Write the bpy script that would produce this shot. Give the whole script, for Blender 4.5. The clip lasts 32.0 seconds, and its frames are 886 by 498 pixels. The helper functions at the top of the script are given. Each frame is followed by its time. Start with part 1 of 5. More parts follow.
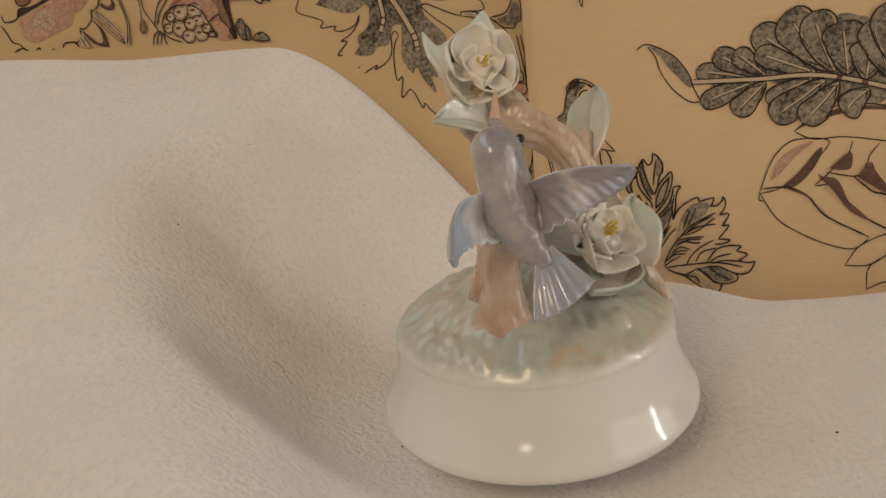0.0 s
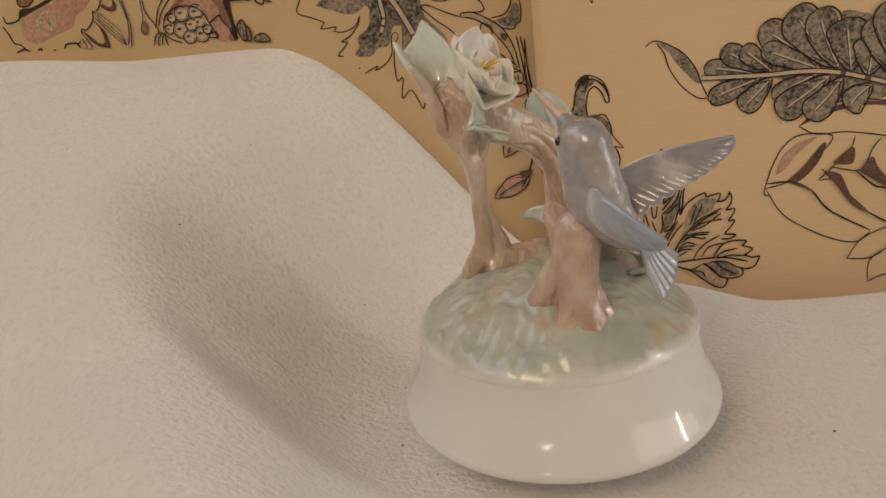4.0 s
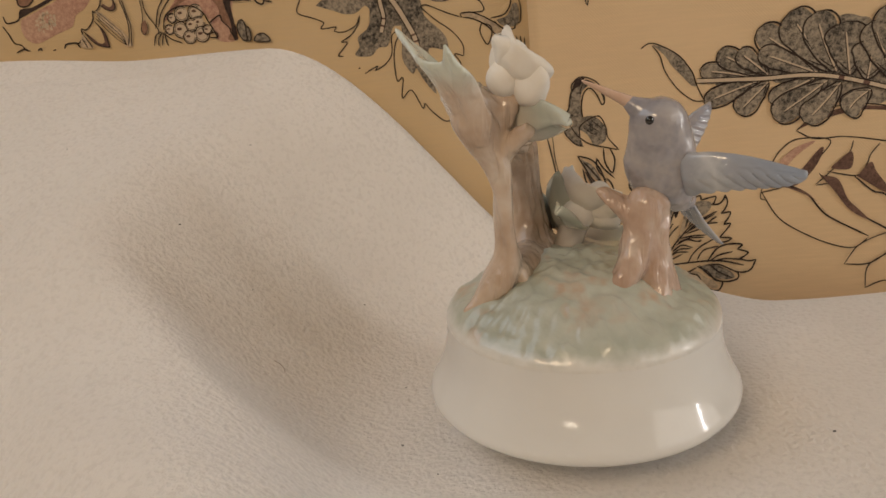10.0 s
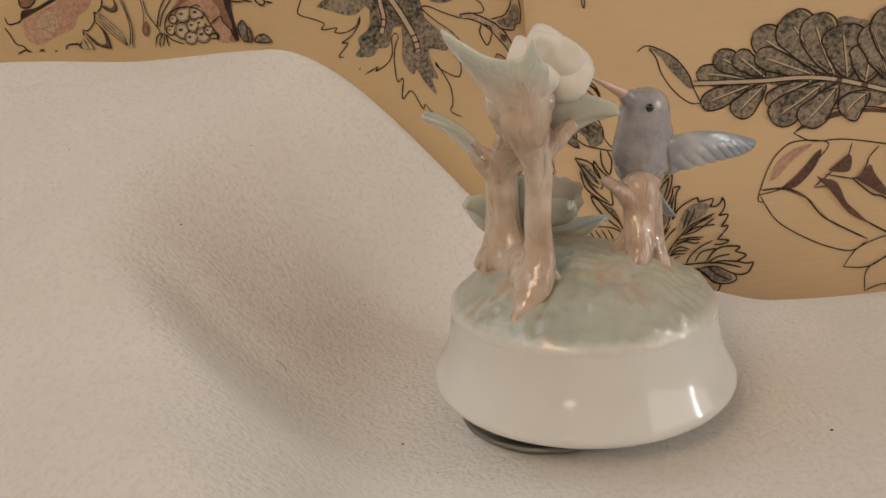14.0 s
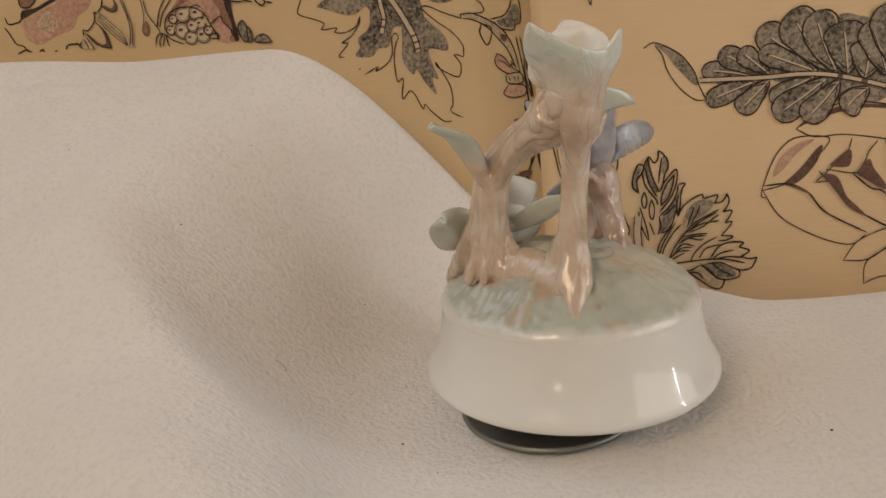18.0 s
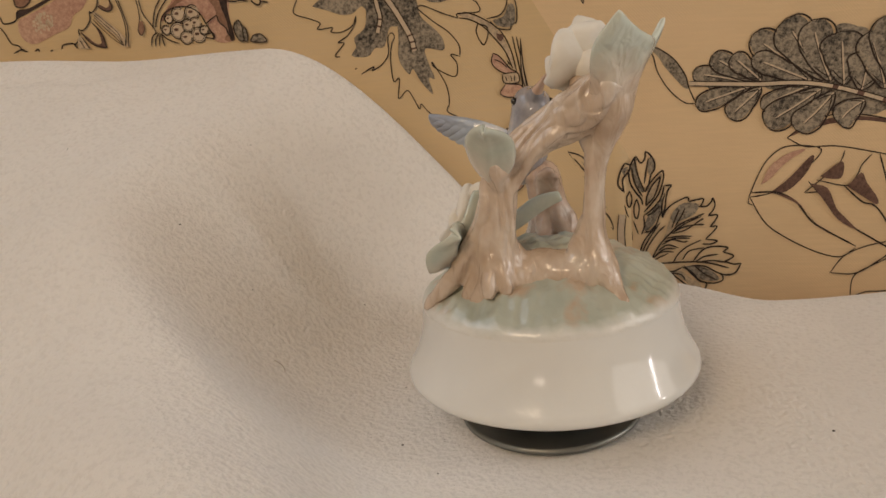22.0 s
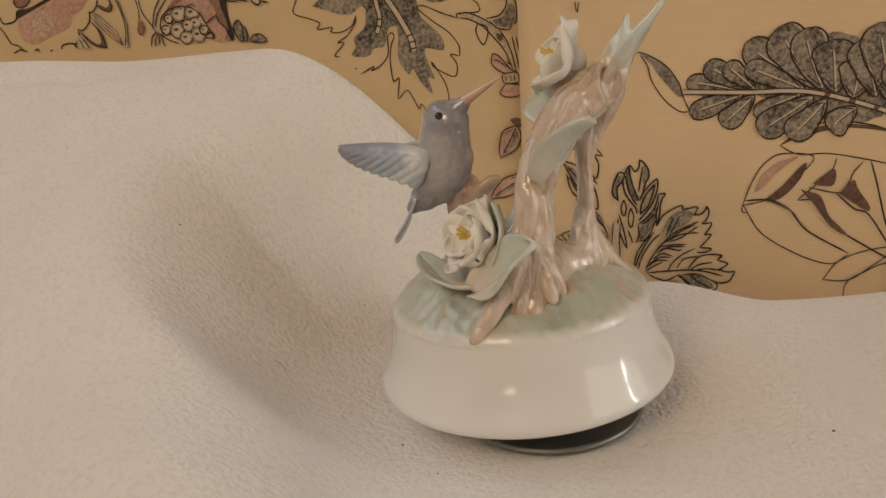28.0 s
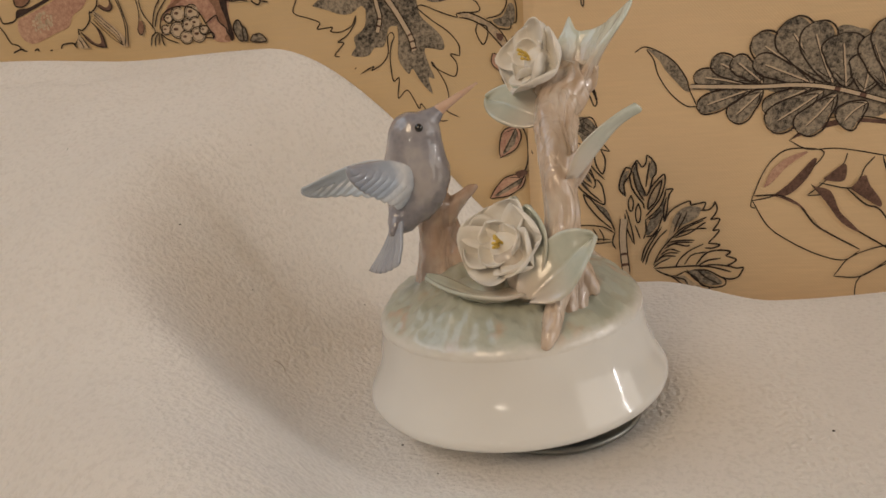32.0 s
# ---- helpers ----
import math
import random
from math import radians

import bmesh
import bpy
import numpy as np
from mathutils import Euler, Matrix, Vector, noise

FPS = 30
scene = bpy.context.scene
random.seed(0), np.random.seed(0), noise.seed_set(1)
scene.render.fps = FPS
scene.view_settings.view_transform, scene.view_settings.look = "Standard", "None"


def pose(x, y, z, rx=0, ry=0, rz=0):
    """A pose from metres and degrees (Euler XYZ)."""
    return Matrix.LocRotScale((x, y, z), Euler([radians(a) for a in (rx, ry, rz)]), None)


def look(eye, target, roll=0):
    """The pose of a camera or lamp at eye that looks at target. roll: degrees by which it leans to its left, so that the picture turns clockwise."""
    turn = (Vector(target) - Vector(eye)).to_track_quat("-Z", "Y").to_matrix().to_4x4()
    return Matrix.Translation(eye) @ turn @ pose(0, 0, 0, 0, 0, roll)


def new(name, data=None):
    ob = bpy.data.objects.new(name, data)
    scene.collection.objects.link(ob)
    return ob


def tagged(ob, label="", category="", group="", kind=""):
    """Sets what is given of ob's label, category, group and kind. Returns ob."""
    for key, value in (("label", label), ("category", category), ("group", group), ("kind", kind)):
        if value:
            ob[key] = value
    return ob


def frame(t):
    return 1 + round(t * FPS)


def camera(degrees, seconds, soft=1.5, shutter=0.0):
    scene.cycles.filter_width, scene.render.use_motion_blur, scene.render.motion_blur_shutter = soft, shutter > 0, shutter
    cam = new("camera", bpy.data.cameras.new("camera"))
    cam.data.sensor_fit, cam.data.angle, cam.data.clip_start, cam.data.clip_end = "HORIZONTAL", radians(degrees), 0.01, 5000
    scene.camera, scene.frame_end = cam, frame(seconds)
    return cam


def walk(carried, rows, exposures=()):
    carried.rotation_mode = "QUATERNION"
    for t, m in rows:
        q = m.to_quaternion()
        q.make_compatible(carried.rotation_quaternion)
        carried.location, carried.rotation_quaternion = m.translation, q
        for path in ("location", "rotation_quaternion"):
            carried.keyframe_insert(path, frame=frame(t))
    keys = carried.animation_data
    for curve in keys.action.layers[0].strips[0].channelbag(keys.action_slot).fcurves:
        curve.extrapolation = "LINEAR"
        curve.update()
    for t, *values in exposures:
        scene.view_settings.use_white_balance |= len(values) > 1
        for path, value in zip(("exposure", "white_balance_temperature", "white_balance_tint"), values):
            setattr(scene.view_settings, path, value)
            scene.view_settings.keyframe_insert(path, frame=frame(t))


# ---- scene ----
# ---- camera: held still, with the slight breathing of its focus ----
cam = camera(56.17, 32.0, soft=1.6)
EYE, AHEAD = Vector((0.0, -0.27266, 0.15312)), Vector((-0.11691, 0.94369, -0.30949))


def stand(forward):
    eye = EYE + AHEAD * forward
    return look(eye, eye + AHEAD, -6.12)


walk(cam, [(t, stand(d)) for t, d in ((0, 0.0036), (0.6, 0.0036), (1.0, 0.0018), (10.2, 0.0018), (10.6, 0.0), (19.2, 0.0), (19.6, 0.0013), (32, 0.0013))],
     exposures=[(t, stops, kelvin, 10) for t, stops, kelvin in ((0, -0.08, 6450), (1, -0.09, 6600), (2, 0.0, 6200), (3, -0.04, 6450), (6, -0.02, 6400), (10, -0.01, 6350), (14, 0.0, 6300), (17, 0.0, 6450),
                                                                       (18, 0.04, 6200), (19, -0.09, 6750), (20, -0.04, 6550), (21, 0.09, 6050), (22, 0.03, 6350), (23, 0.08, 6050), (25, -0.03, 6500), (30, -0.03, 6450), (32, 0.0, 6300))])

# ---- light: an added cool fill beside the cushion, a dim curtained window opposite with a bright gap between its curtains, and behind the eye an added warm fill and strip lamps ----
world = bpy.data.worlds.new("room_air")
scene.world = world
world.use_nodes = True
world.node_tree.nodes["Background"].inputs[0].default_value = (0.95, 0.85, 0.74, 1)
world.node_tree.nodes["Background"].inputs[1].default_value = 0.09


def lamp(name, m, w, h, power, colour):
    data = bpy.data.lights.new(name, "AREA")
    data.shape, data.size, data.size_y, data.energy, data.color = "RECTANGLE", w, h, power, colour
    ob = new(name, data)
    ob.matrix_world = m
    return ob


# cool fill added to brighten the blanket's left; no window stands there
lamp("cool_fill_west", look((-1.10, -0.10, 0.90), (-0.23, -0.22, 0.0)), 1.5, 1.2, 9.0, (0.76, 0.88, 1.0))
lamp("curtained_window_light", look((1.22, -0.50, 0.40), (0.0, -0.50, 0.40)), 1.3, 0.8, 4.8, (1.0, 0.92, 0.83))
for z in (0.10, 0.44, 0.78):
    lamp("curtain_gap_light", look((1.2, -0.16, z), (0, 0, 0.05)), 0.028, 0.29, 0.85, (1.0, 0.97, 0.93))
# warm fill added in place of diffuse room light, not an actual lamp
lamp("warm_fill_behind", look((-0.35, -0.80, 0.72), (-0.08, -0.25, 0.0)), 0.40, 0.34, 3.9, (1.0, 0.74, 0.48))
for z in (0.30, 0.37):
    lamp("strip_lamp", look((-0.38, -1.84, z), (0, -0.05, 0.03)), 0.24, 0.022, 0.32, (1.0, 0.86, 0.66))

# ---- materials ----


def mat(name, colour, rough=0.5, metal=0.0, spec=0.5, coat=0.0):
    m = bpy.data.materials.new(name)
    m.use_nodes = True
    b = m.node_tree.nodes["Principled BSDF"]
    b.inputs["Base Color"].default_value = (*colour, 1)
    b.inputs["Roughness"].default_value = rough
    b.inputs["Metallic"].default_value = metal
    b.inputs["Specular IOR Level"].default_value = spec
    b.inputs["Coat Weight"].default_value = coat
    b.inputs["Coat Roughness"].default_value = 0.03
    return m


def node(m, kind, **values):
    n = m.node_tree.nodes.new(kind)
    for key, value in values.items():
        if key in n.inputs:
            n.inputs[key].default_value = value
    return n


def link(m, a, b):
    m.node_tree.links.new(a, b)


def shader(m):
    return m.node_tree.nodes["Principled BSDF"]


def place(m, kind="Object"):
    return node(m, "ShaderNodeTexCoord").outputs[kind]


def speckle(m, scale, detail=4.0, rough=0.6, kind="Object"):
    n = node(m, "ShaderNodeTexNoise", Scale=scale, Detail=detail, Roughness=rough)
    link(m, place(m, kind), n.inputs["Vector"])
    return n.outputs["Fac"]


def ramp(m, fac, stops):
    n = node(m, "ShaderNodeValToRGB")
    e = n.color_ramp.elements
    while len(e) < len(stops):
        e.new(0.5)
    for el, (pos, col) in zip(e, stops):
        el.position, el.color = pos, (*col, 1)
    link(m, fac, n.inputs["Fac"])
    return n.outputs["Color"]


def bumped(m, fac, strength, distance, onto=None):
    n = node(m, "ShaderNodeBump", Strength=strength, Distance=distance)
    link(m, fac, n.inputs["Height"])
    if onto is not None:
        link(m, onto, n.inputs["Normal"])
    link(m, n.outputs["Normal"], shader(m).inputs["Normal"])
    return n.outputs["Normal"]


def blend(m, fac, a, b):
    n = node(m, "ShaderNodeMix")
    n.data_type = "RGBA"
    if fac is not None:
        link(m, fac, n.inputs[0])
    for s, v in ((n.inputs[6], a), (n.inputs[7], b)):
        if isinstance(v, tuple):
            s.default_value = (*v, 1)
        else:
            link(m, v, s)
    return n.outputs[2]


def glazed(name, stops, scale=60.0, bump=0.25, rough=0.22, coat=0.7, fine=500.0):
    """Hand-tinted porcelain under a clear glaze: tints drift into one another, the surface is slightly uneven."""
    m = mat(name, stops[0][1], rough, coat=coat)
    link(m, ramp(m, speckle(m, scale, 3.0, 0.55), stops), shader(m).inputs["Base Color"])
    n = bumped(m, speckle(m, fine, 2.0), bump * 0.5, 0.0003)
    bumped(m, speckle(m, 170.0, 2.0), bump, 0.0012, n)
    return m


def by_height(m, z0, z1):
    """0 below z0 millimetres, 1 above z1, with a wandering border."""
    sep = node(m, "ShaderNodeSeparateXYZ")
    link(m, place(m), sep.inputs[0])
    wob = node(m, "ShaderNodeMath")
    wob.operation = "MULTIPLY_ADD"
    link(m, speckle(m, 90.0, 3.0), wob.inputs[0])
    wob.inputs[1].default_value = 0.012
    link(m, sep.outputs[2], wob.inputs[2])
    r = node(m, "ShaderNodeMapRange")
    link(m, wob.outputs[0], r.inputs["Value"])
    r.inputs["From Min"].default_value, r.inputs["From Max"].default_value = (z0 + 6) * 0.001, (z1 + 6) * 0.001
    return r.outputs["Result"]


def by_radius(m, cx, cy, r0, r1):
    """0 within r0 millimetres of the axis at (cx, cy), 1 beyond r1."""
    sep, com = node(m, "ShaderNodeSeparateXYZ"), node(m, "ShaderNodeCombineXYZ")
    link(m, place(m), sep.inputs[0])
    link(m, sep.outputs[0], com.inputs[0])
    link(m, sep.outputs[1], com.inputs[1])
    d = node(m, "ShaderNodeVectorMath")
    d.operation = "DISTANCE"
    link(m, com.outputs[0], d.inputs[0])
    d.inputs[1].default_value = (cx * 0.001, cy * 0.001, 0)
    wob = node(m, "ShaderNodeMath")
    wob.operation = "MULTIPLY_ADD"
    link(m, speckle(m, 160.0, 3.0), wob.inputs[0])
    wob.inputs[1].default_value = 0.0028
    link(m, d.outputs["Value"], wob.inputs[2])
    r = node(m, "ShaderNodeMapRange")
    link(m, wob.outputs[0], r.inputs["Value"])
    r.inputs["From Min"].default_value, r.inputs["From Max"].default_value = (r0 + 1.4) * 0.001, (r1 + 1.4) * 0.001
    return r.outputs["Result"]


def along_leaf(m, lo, hi):
    sep = node(m, "ShaderNodeSeparateXYZ")
    link(m, node(m, "ShaderNodeUVMap").outputs["UV"], sep.inputs[0])
    r = node(m, "ShaderNodeMapRange")
    link(m, sep.outputs[0], r.inputs["Value"])
    r.inputs["From Min"].default_value, r.inputs["From Max"].default_value = lo, hi
    return r.outputs["Result"]


def retint(m, fac, colour):
    """Lets a second tint flow over the first where fac is 1."""
    base = shader(m).inputs["Base Color"].links[0].from_socket
    link(m, blend(m, fac, base, colour), shader(m).inputs["Base Color"])
    return m


M_WHITE = glazed("white_glaze", [(0.35, (0.69, 0.68, 0.65)), (0.7, (0.735, 0.73, 0.70))], 25, 0.05, 0.12, 0.35)
M_TREE = glazed("tan_glaze", [(0.30, (0.47, 0.345, 0.25)), (0.50, (0.57, 0.45, 0.35)), (0.68, (0.65, 0.56, 0.47))], 70, 0.28, coat=0.75)
M_STUMP = glazed("rosy_tan_glaze", [(0.32, (0.44, 0.30, 0.225)), (0.5, (0.54, 0.40, 0.315)), (0.68, (0.62, 0.52, 0.44))], 80, 0.5)
M_LEAF = glazed("pale_green_glaze", [(0.3, (0.46, 0.50, 0.43)), (0.55, (0.53, 0.56, 0.485)), (0.75, (0.61, 0.61, 0.53))], 90, 0.3)
M_MOUND = glazed("mossy_glaze", [(0.30, (0.38, 0.405, 0.34)), (0.48, (0.45, 0.47, 0.395)), (0.62, (0.50, 0.51, 0.435)), (0.72, (0.51, 0.425, 0.335))], 48, 0.55, rough=0.30, coat=0.45, fine=260)
M_BIRD = glazed("grey_mauve_glaze", [(0.32, (0.235, 0.23, 0.265)), (0.48, (0.315, 0.305, 0.33)), (0.66, (0.42, 0.395, 0.395))], 95, 0.14)
def grained(m, scale, stretch, strength, distance):
    """Modelling-tool grooves that run up the bark."""
    mp = node(m, "ShaderNodeMapping")
    mp.inputs["Scale"].default_value = (1, 1, stretch)
    link(m, place(m), mp.inputs["Vector"])
    n = node(m, "ShaderNodeTexNoise", Scale=scale, Detail=2.0, Roughness=0.5, Distortion=0.8)
    link(m, mp.outputs[0], n.inputs["Vector"])
    bumped(m, n.outputs["Fac"], strength, distance, shader(m).inputs["Normal"].links[0].from_socket)


grained(M_TREE, 210.0, 0.3, 0.5, 0.004)
grained(M_STUMP, 200.0, 0.3, 0.5, 0.004)
retint(M_TREE, by_height(M_TREE, 119, 129), (0.62, 0.67, 0.60))
retint(M_MOUND, ramp(M_MOUND, speckle(M_MOUND, 62.0, 3.0), [(0.57, (0.0, 0.0, 0.0)), (0.68, (0.85, 0.85, 0.85))]), (0.50, 0.36, 0.25))
retint(M_MOUND, by_radius(M_MOUND, -5.0, -12.0, 43.2, 46.0), (0.70, 0.685, 0.645))
retint(M_LEAF, along_leaf(M_LEAF, 0.40, 0.05), (0.65, 0.58, 0.50))
M_BEAK = glazed("orange_tan_glaze", [(0.3, (0.58, 0.38, 0.27)), (0.7, (0.66, 0.48, 0.38))], 200, 0.2)
M_TAIL = glazed("blue_grey_glaze", [(0.3, (0.30, 0.32, 0.375)), (0.7, (0.40, 0.42, 0.465))], 120, 0.25)
feathers = node(M_BIRD, "ShaderNodeTexVoronoi", Scale=560.0)
link(M_BIRD, place(M_BIRD), feathers.inputs["Vector"])
retint(M_BIRD, ramp(M_BIRD, feathers.outputs["Distance"], [(0.25, (0.0, 0.0, 0.0)), (0.75, (0.16, 0.16, 0.16))]), (0.45, 0.42, 0.42))
bumped(M_BIRD, feathers.outputs["Distance"], 0.16, 0.0006, shader(M_BIRD).inputs["Normal"].links[0].from_socket)
M_EYE = mat("black_eye_glaze", (0.008, 0.007, 0.007), 0.08, coat=0.6)
M_STAMEN = mat("yellow_stamen", (0.72, 0.52, 0.10), 0.6)


def bisque():
    m = mat("unglazed_white_porcelain", (0.80, 0.76, 0.69), 0.55, spec=0.35)
    link(m, ramp(m, speckle(m, 110.0, 3.0), [(0.3, (0.76, 0.71, 0.63)), (0.7, (0.83, 0.80, 0.74))]), shader(m).inputs["Base Color"])
    bumped(m, speckle(m, 900.0, 3.0), 0.25, 0.0002)
    return m


M_BISQUE = bisque()


def feathered(name, base, pale, where, dark):
    """Wing glaze: base tone, a whitish band across the span, darker towards the tip."""
    m = mat(name, base, 0.30, coat=0.9)
    uv = node(m, "ShaderNodeUVMap").outputs["UV"]
    sep = node(m, "ShaderNodeSeparateXYZ")
    link(m, uv, sep.inputs[0])
    wob = node(m, "ShaderNodeMath", **{})
    wob.operation = "MULTIPLY_ADD"
    link(m, speckle(m, 140.0, 3.0), wob.inputs[0])
    wob.inputs[1].default_value = 0.35
    link(m, sep.outputs[0], wob.inputs[2])
    a, b = where
    col = ramp(m, wob.outputs[0], [(0.0, base), (a, base), ((a + b) / 2, pale), (b, base), (1.0, dark)])
    link(m, col, shader(m).inputs["Base Color"])
    n = bumped(m, speckle(m, 500.0, 2.0), 0.12, 0.0003)
    bumped(m, speckle(m, 170.0, 2.0), 0.15, 0.001, n)
    return m


M_WING_OUT = feathered("blue_wing_glaze", (0.34, 0.36, 0.41), (0.52, 0.54, 0.57), (0.25, 0.55), (0.27, 0.31, 0.38))
M_WING_LEFT = feathered("pale_blue_wing_glaze", (0.50, 0.59, 0.70), (0.88, 0.89, 0.90), (0.08, 0.52), (0.38, 0.44, 0.52))
M_WING_RIGHT = feathered("slate_blue_wing_glaze", (0.42, 0.48, 0.57), (0.84, 0.85, 0.87), (0.14, 0.56), (0.28, 0.30, 0.36))
M_WING_IN = feathered("mauve_wing_glaze", (0.31, 0.30, 0.325), (0.56, 0.53, 0.53), (0.45, 0.72), (0.33, 0.33, 0.37))


def fleece():
    m = mat("cream_fleece", (0.74, 0.66, 0.56), 0.95, spec=0.15)
    s = shader(m)
    s.inputs["Sheen Weight"].default_value = 0.35
    s.inputs["Sheen Roughness"].default_value = 0.6
    fine, mid, wide = speckle(m, 1500.0, 2.0, 0.6), speckle(m, 520.0, 2.0, 0.45), speckle(m, 22.0, 3.0)
    c = ramp(m, wide, [(0.3, (0.75, 0.715, 0.672)), (0.7, (0.795, 0.76, 0.718))])
    c = blend(m, ramp(m, mid, [(0.35, (0.0, 0.0, 0.0)), (0.5, (1.0, 1.0, 1.0))]), (0.715, 0.68, 0.638), c)
    link(m, c, s.inputs["Base Color"])
    n = bumped(m, fine, 0.3, 0.0008)
    n = bumped(m, mid, 0.5, 0.0022, n)
    bumped(m, speckle(m, 150.0, 2.0), 0.14, 0.005, n)
    return m


M_FLEECE = fleece()


def cloth(name, stops):
    m = mat(name, stops[0][1], 0.85, spec=0.2)
    s = shader(m)
    link(m, ramp(m, speckle(m, 9.0, 3.0), stops), s.inputs["Base Color"])
    s.inputs["Sheen Weight"].default_value = 0.1
    mp = node(m, "ShaderNodeMapping")
    mp.inputs["Scale"].default_value = (70, 70, 900)
    link(m, place(m), mp.inputs["Vector"])
    slub = node(m, "ShaderNodeTexNoise", Scale=1.0, Detail=3.0, Roughness=0.6)
    link(m, mp.outputs[0], slub.inputs["Vector"])
    a = stops[0][1]
    retint(m, ramp(m, slub.outputs["Fac"], [(0.40, (0.0, 0.0, 0.0)), (0.72, (0.35, 0.35, 0.35))]), (a[0] * 1.18, a[1] * 1.18, a[2] * 1.16))
    w = node(m, "ShaderNodeTexWave", Scale=420.0, Distortion=0.6, Detail=1.0)
    w.bands_direction = "DIAGONAL"
    link(m, place(m), w.inputs["Vector"])
    n = bumped(m, w.outputs["Fac"], 0.12, 0.0003)
    bumped(m, speckle(m, 700.0, 3.0), 0.2, 0.0004, n)
    return m


M_CLOTH_R = cloth("beige_cotton_sateen", [(0.35, (0.66, 0.485, 0.29)), (0.7, (0.70, 0.52, 0.32))])
M_CLOTH_L = cloth("straw_cotton_sateen", [(0.3, (0.575, 0.415, 0.22)), (0.7, (0.62, 0.465, 0.28))])


def dye(name, dark, light, scale=520.0, lo=0.40, hi=0.60):
    """Printed wash: grainy, with the cloth showing through."""
    m = mat(name, dark, 0.9, spec=0.1)
    grain = speckle(m, scale, 4.0, 0.75)
    patch = ramp(m, speckle(m, 60.0, 2.0), [(0.3, (0.25, 0.25, 0.25)), (0.7, (0.75, 0.75, 0.75))])
    f = node(m, "ShaderNodeMath")
    f.operation = "MULTIPLY_ADD"
    link(m, patch, f.inputs[0])
    f.inputs[1].default_value = 0.35
    link(m, grain, f.inputs[2])
    link(m, ramp(m, f.outputs[0], [(lo + 0.1, dark), (hi + 0.25, light)]), shader(m).inputs["Base Color"])
    return m


M_INK = mat("brown_black_ink", (0.04, 0.029, 0.024), 0.85, spec=0.15)
M_WASH = dye("grey_stipple_print", (0.038, 0.035, 0.033), (0.36, 0.30, 0.225), hi=0.54)
M_PALE = dye("thin_grey_print", (0.24, 0.20, 0.15), (0.58, 0.44, 0.29), lo=0.32, hi=0.55)
M_SEPIA = dye("sepia_print", (0.085, 0.05, 0.04), (0.20, 0.12, 0.09))
M_ROSE = dye("rose_print", (0.36, 0.19, 0.14), (0.58, 0.38, 0.27))
M_BROWN = dye("brown_print", (0.20, 0.11, 0.075), (0.34, 0.20, 0.13))
M_DARK = dye("dark_print", (0.03, 0.022, 0.02), (0.08, 0.055, 0.045))
M_STEM = dye("bare_stem_print", (0.50, 0.40, 0.29), (0.60, 0.47, 0.33))
M_PLATE = mat("black_lacquered_metal", (0.018, 0.018, 0.017), 0.35, metal=0.0, spec=0.6)
M_RIM = mat("worn_steel_rim", (0.22, 0.22, 0.20), 0.42, metal=0.8)
M_FIBRE = mat("brown_fibre", (0.27, 0.20, 0.15), 0.9)
M_LINT = mat("dark_lint", (0.03, 0.025, 0.02), 0.9)


def plaster(name, a, b):
    m = mat(name, a, 0.9, spec=0.2)
    link(m, ramp(m, speckle(m, 3.0, 4.0), [(0.3, a), (0.7, b)]), shader(m).inputs["Base Color"])
    bumped(m, speckle(m, 60.0, 3.0), 0.15, 0.003)
    return m


M_WALL = plaster("warm_wall_paint", (0.62, 0.53, 0.42), (0.66, 0.57, 0.46))
M_CEIL = plaster("white_ceiling_paint", (0.74, 0.70, 0.64), (0.78, 0.74, 0.68))
M_FLOOR = plaster("brown_carpet", (0.20, 0.15, 0.11), (0.26, 0.20, 0.15))
M_WOOD = plaster("oiled_wood", (0.26, 0.16, 0.09), (0.33, 0.21, 0.12))

# ---- building helpers ----
MM = 0.001


def part(name, bm, materials, parent=None, label="", smooth=True):
    me = bpy.data.meshes.new(name)
    bmesh.ops.recalc_face_normals(bm, faces=bm.faces)
    bm.to_mesh(me)
    bm.free()
    for m in materials if isinstance(materials, (list, tuple)) else (materials,):
        me.materials.append(m)
    if smooth:
        for p in me.polygons:
            p.use_smooth = True
    ob = new(name, me)
    if parent is not None:
        ob.parent = parent
    return tagged(ob, label)


def empty(name):
    ob = new(name)
    ob.empty_display_size = 0.01
    return ob


def spline(pts, steps):
    """Catmull-Rom through the points; points may carry extra numbers (radii)."""
    p = [np.array(q, float) for q in pts]
    p = [2 * p[0] - p[1], *p, 2 * p[-1] - p[-2]]
    out = []
    for i in range(1, len(p) - 2):
        for k in range(steps):
            u = k / steps
            a, b, c, d = p[i - 1:i + 3]
            out.append(0.5 * (2 * b + (c - a) * u + (2 * a - 5 * b + 4 * c - d) * u * u + (3 * b - a - 3 * c + d) * u ** 3))
    return out + [p[-2]]


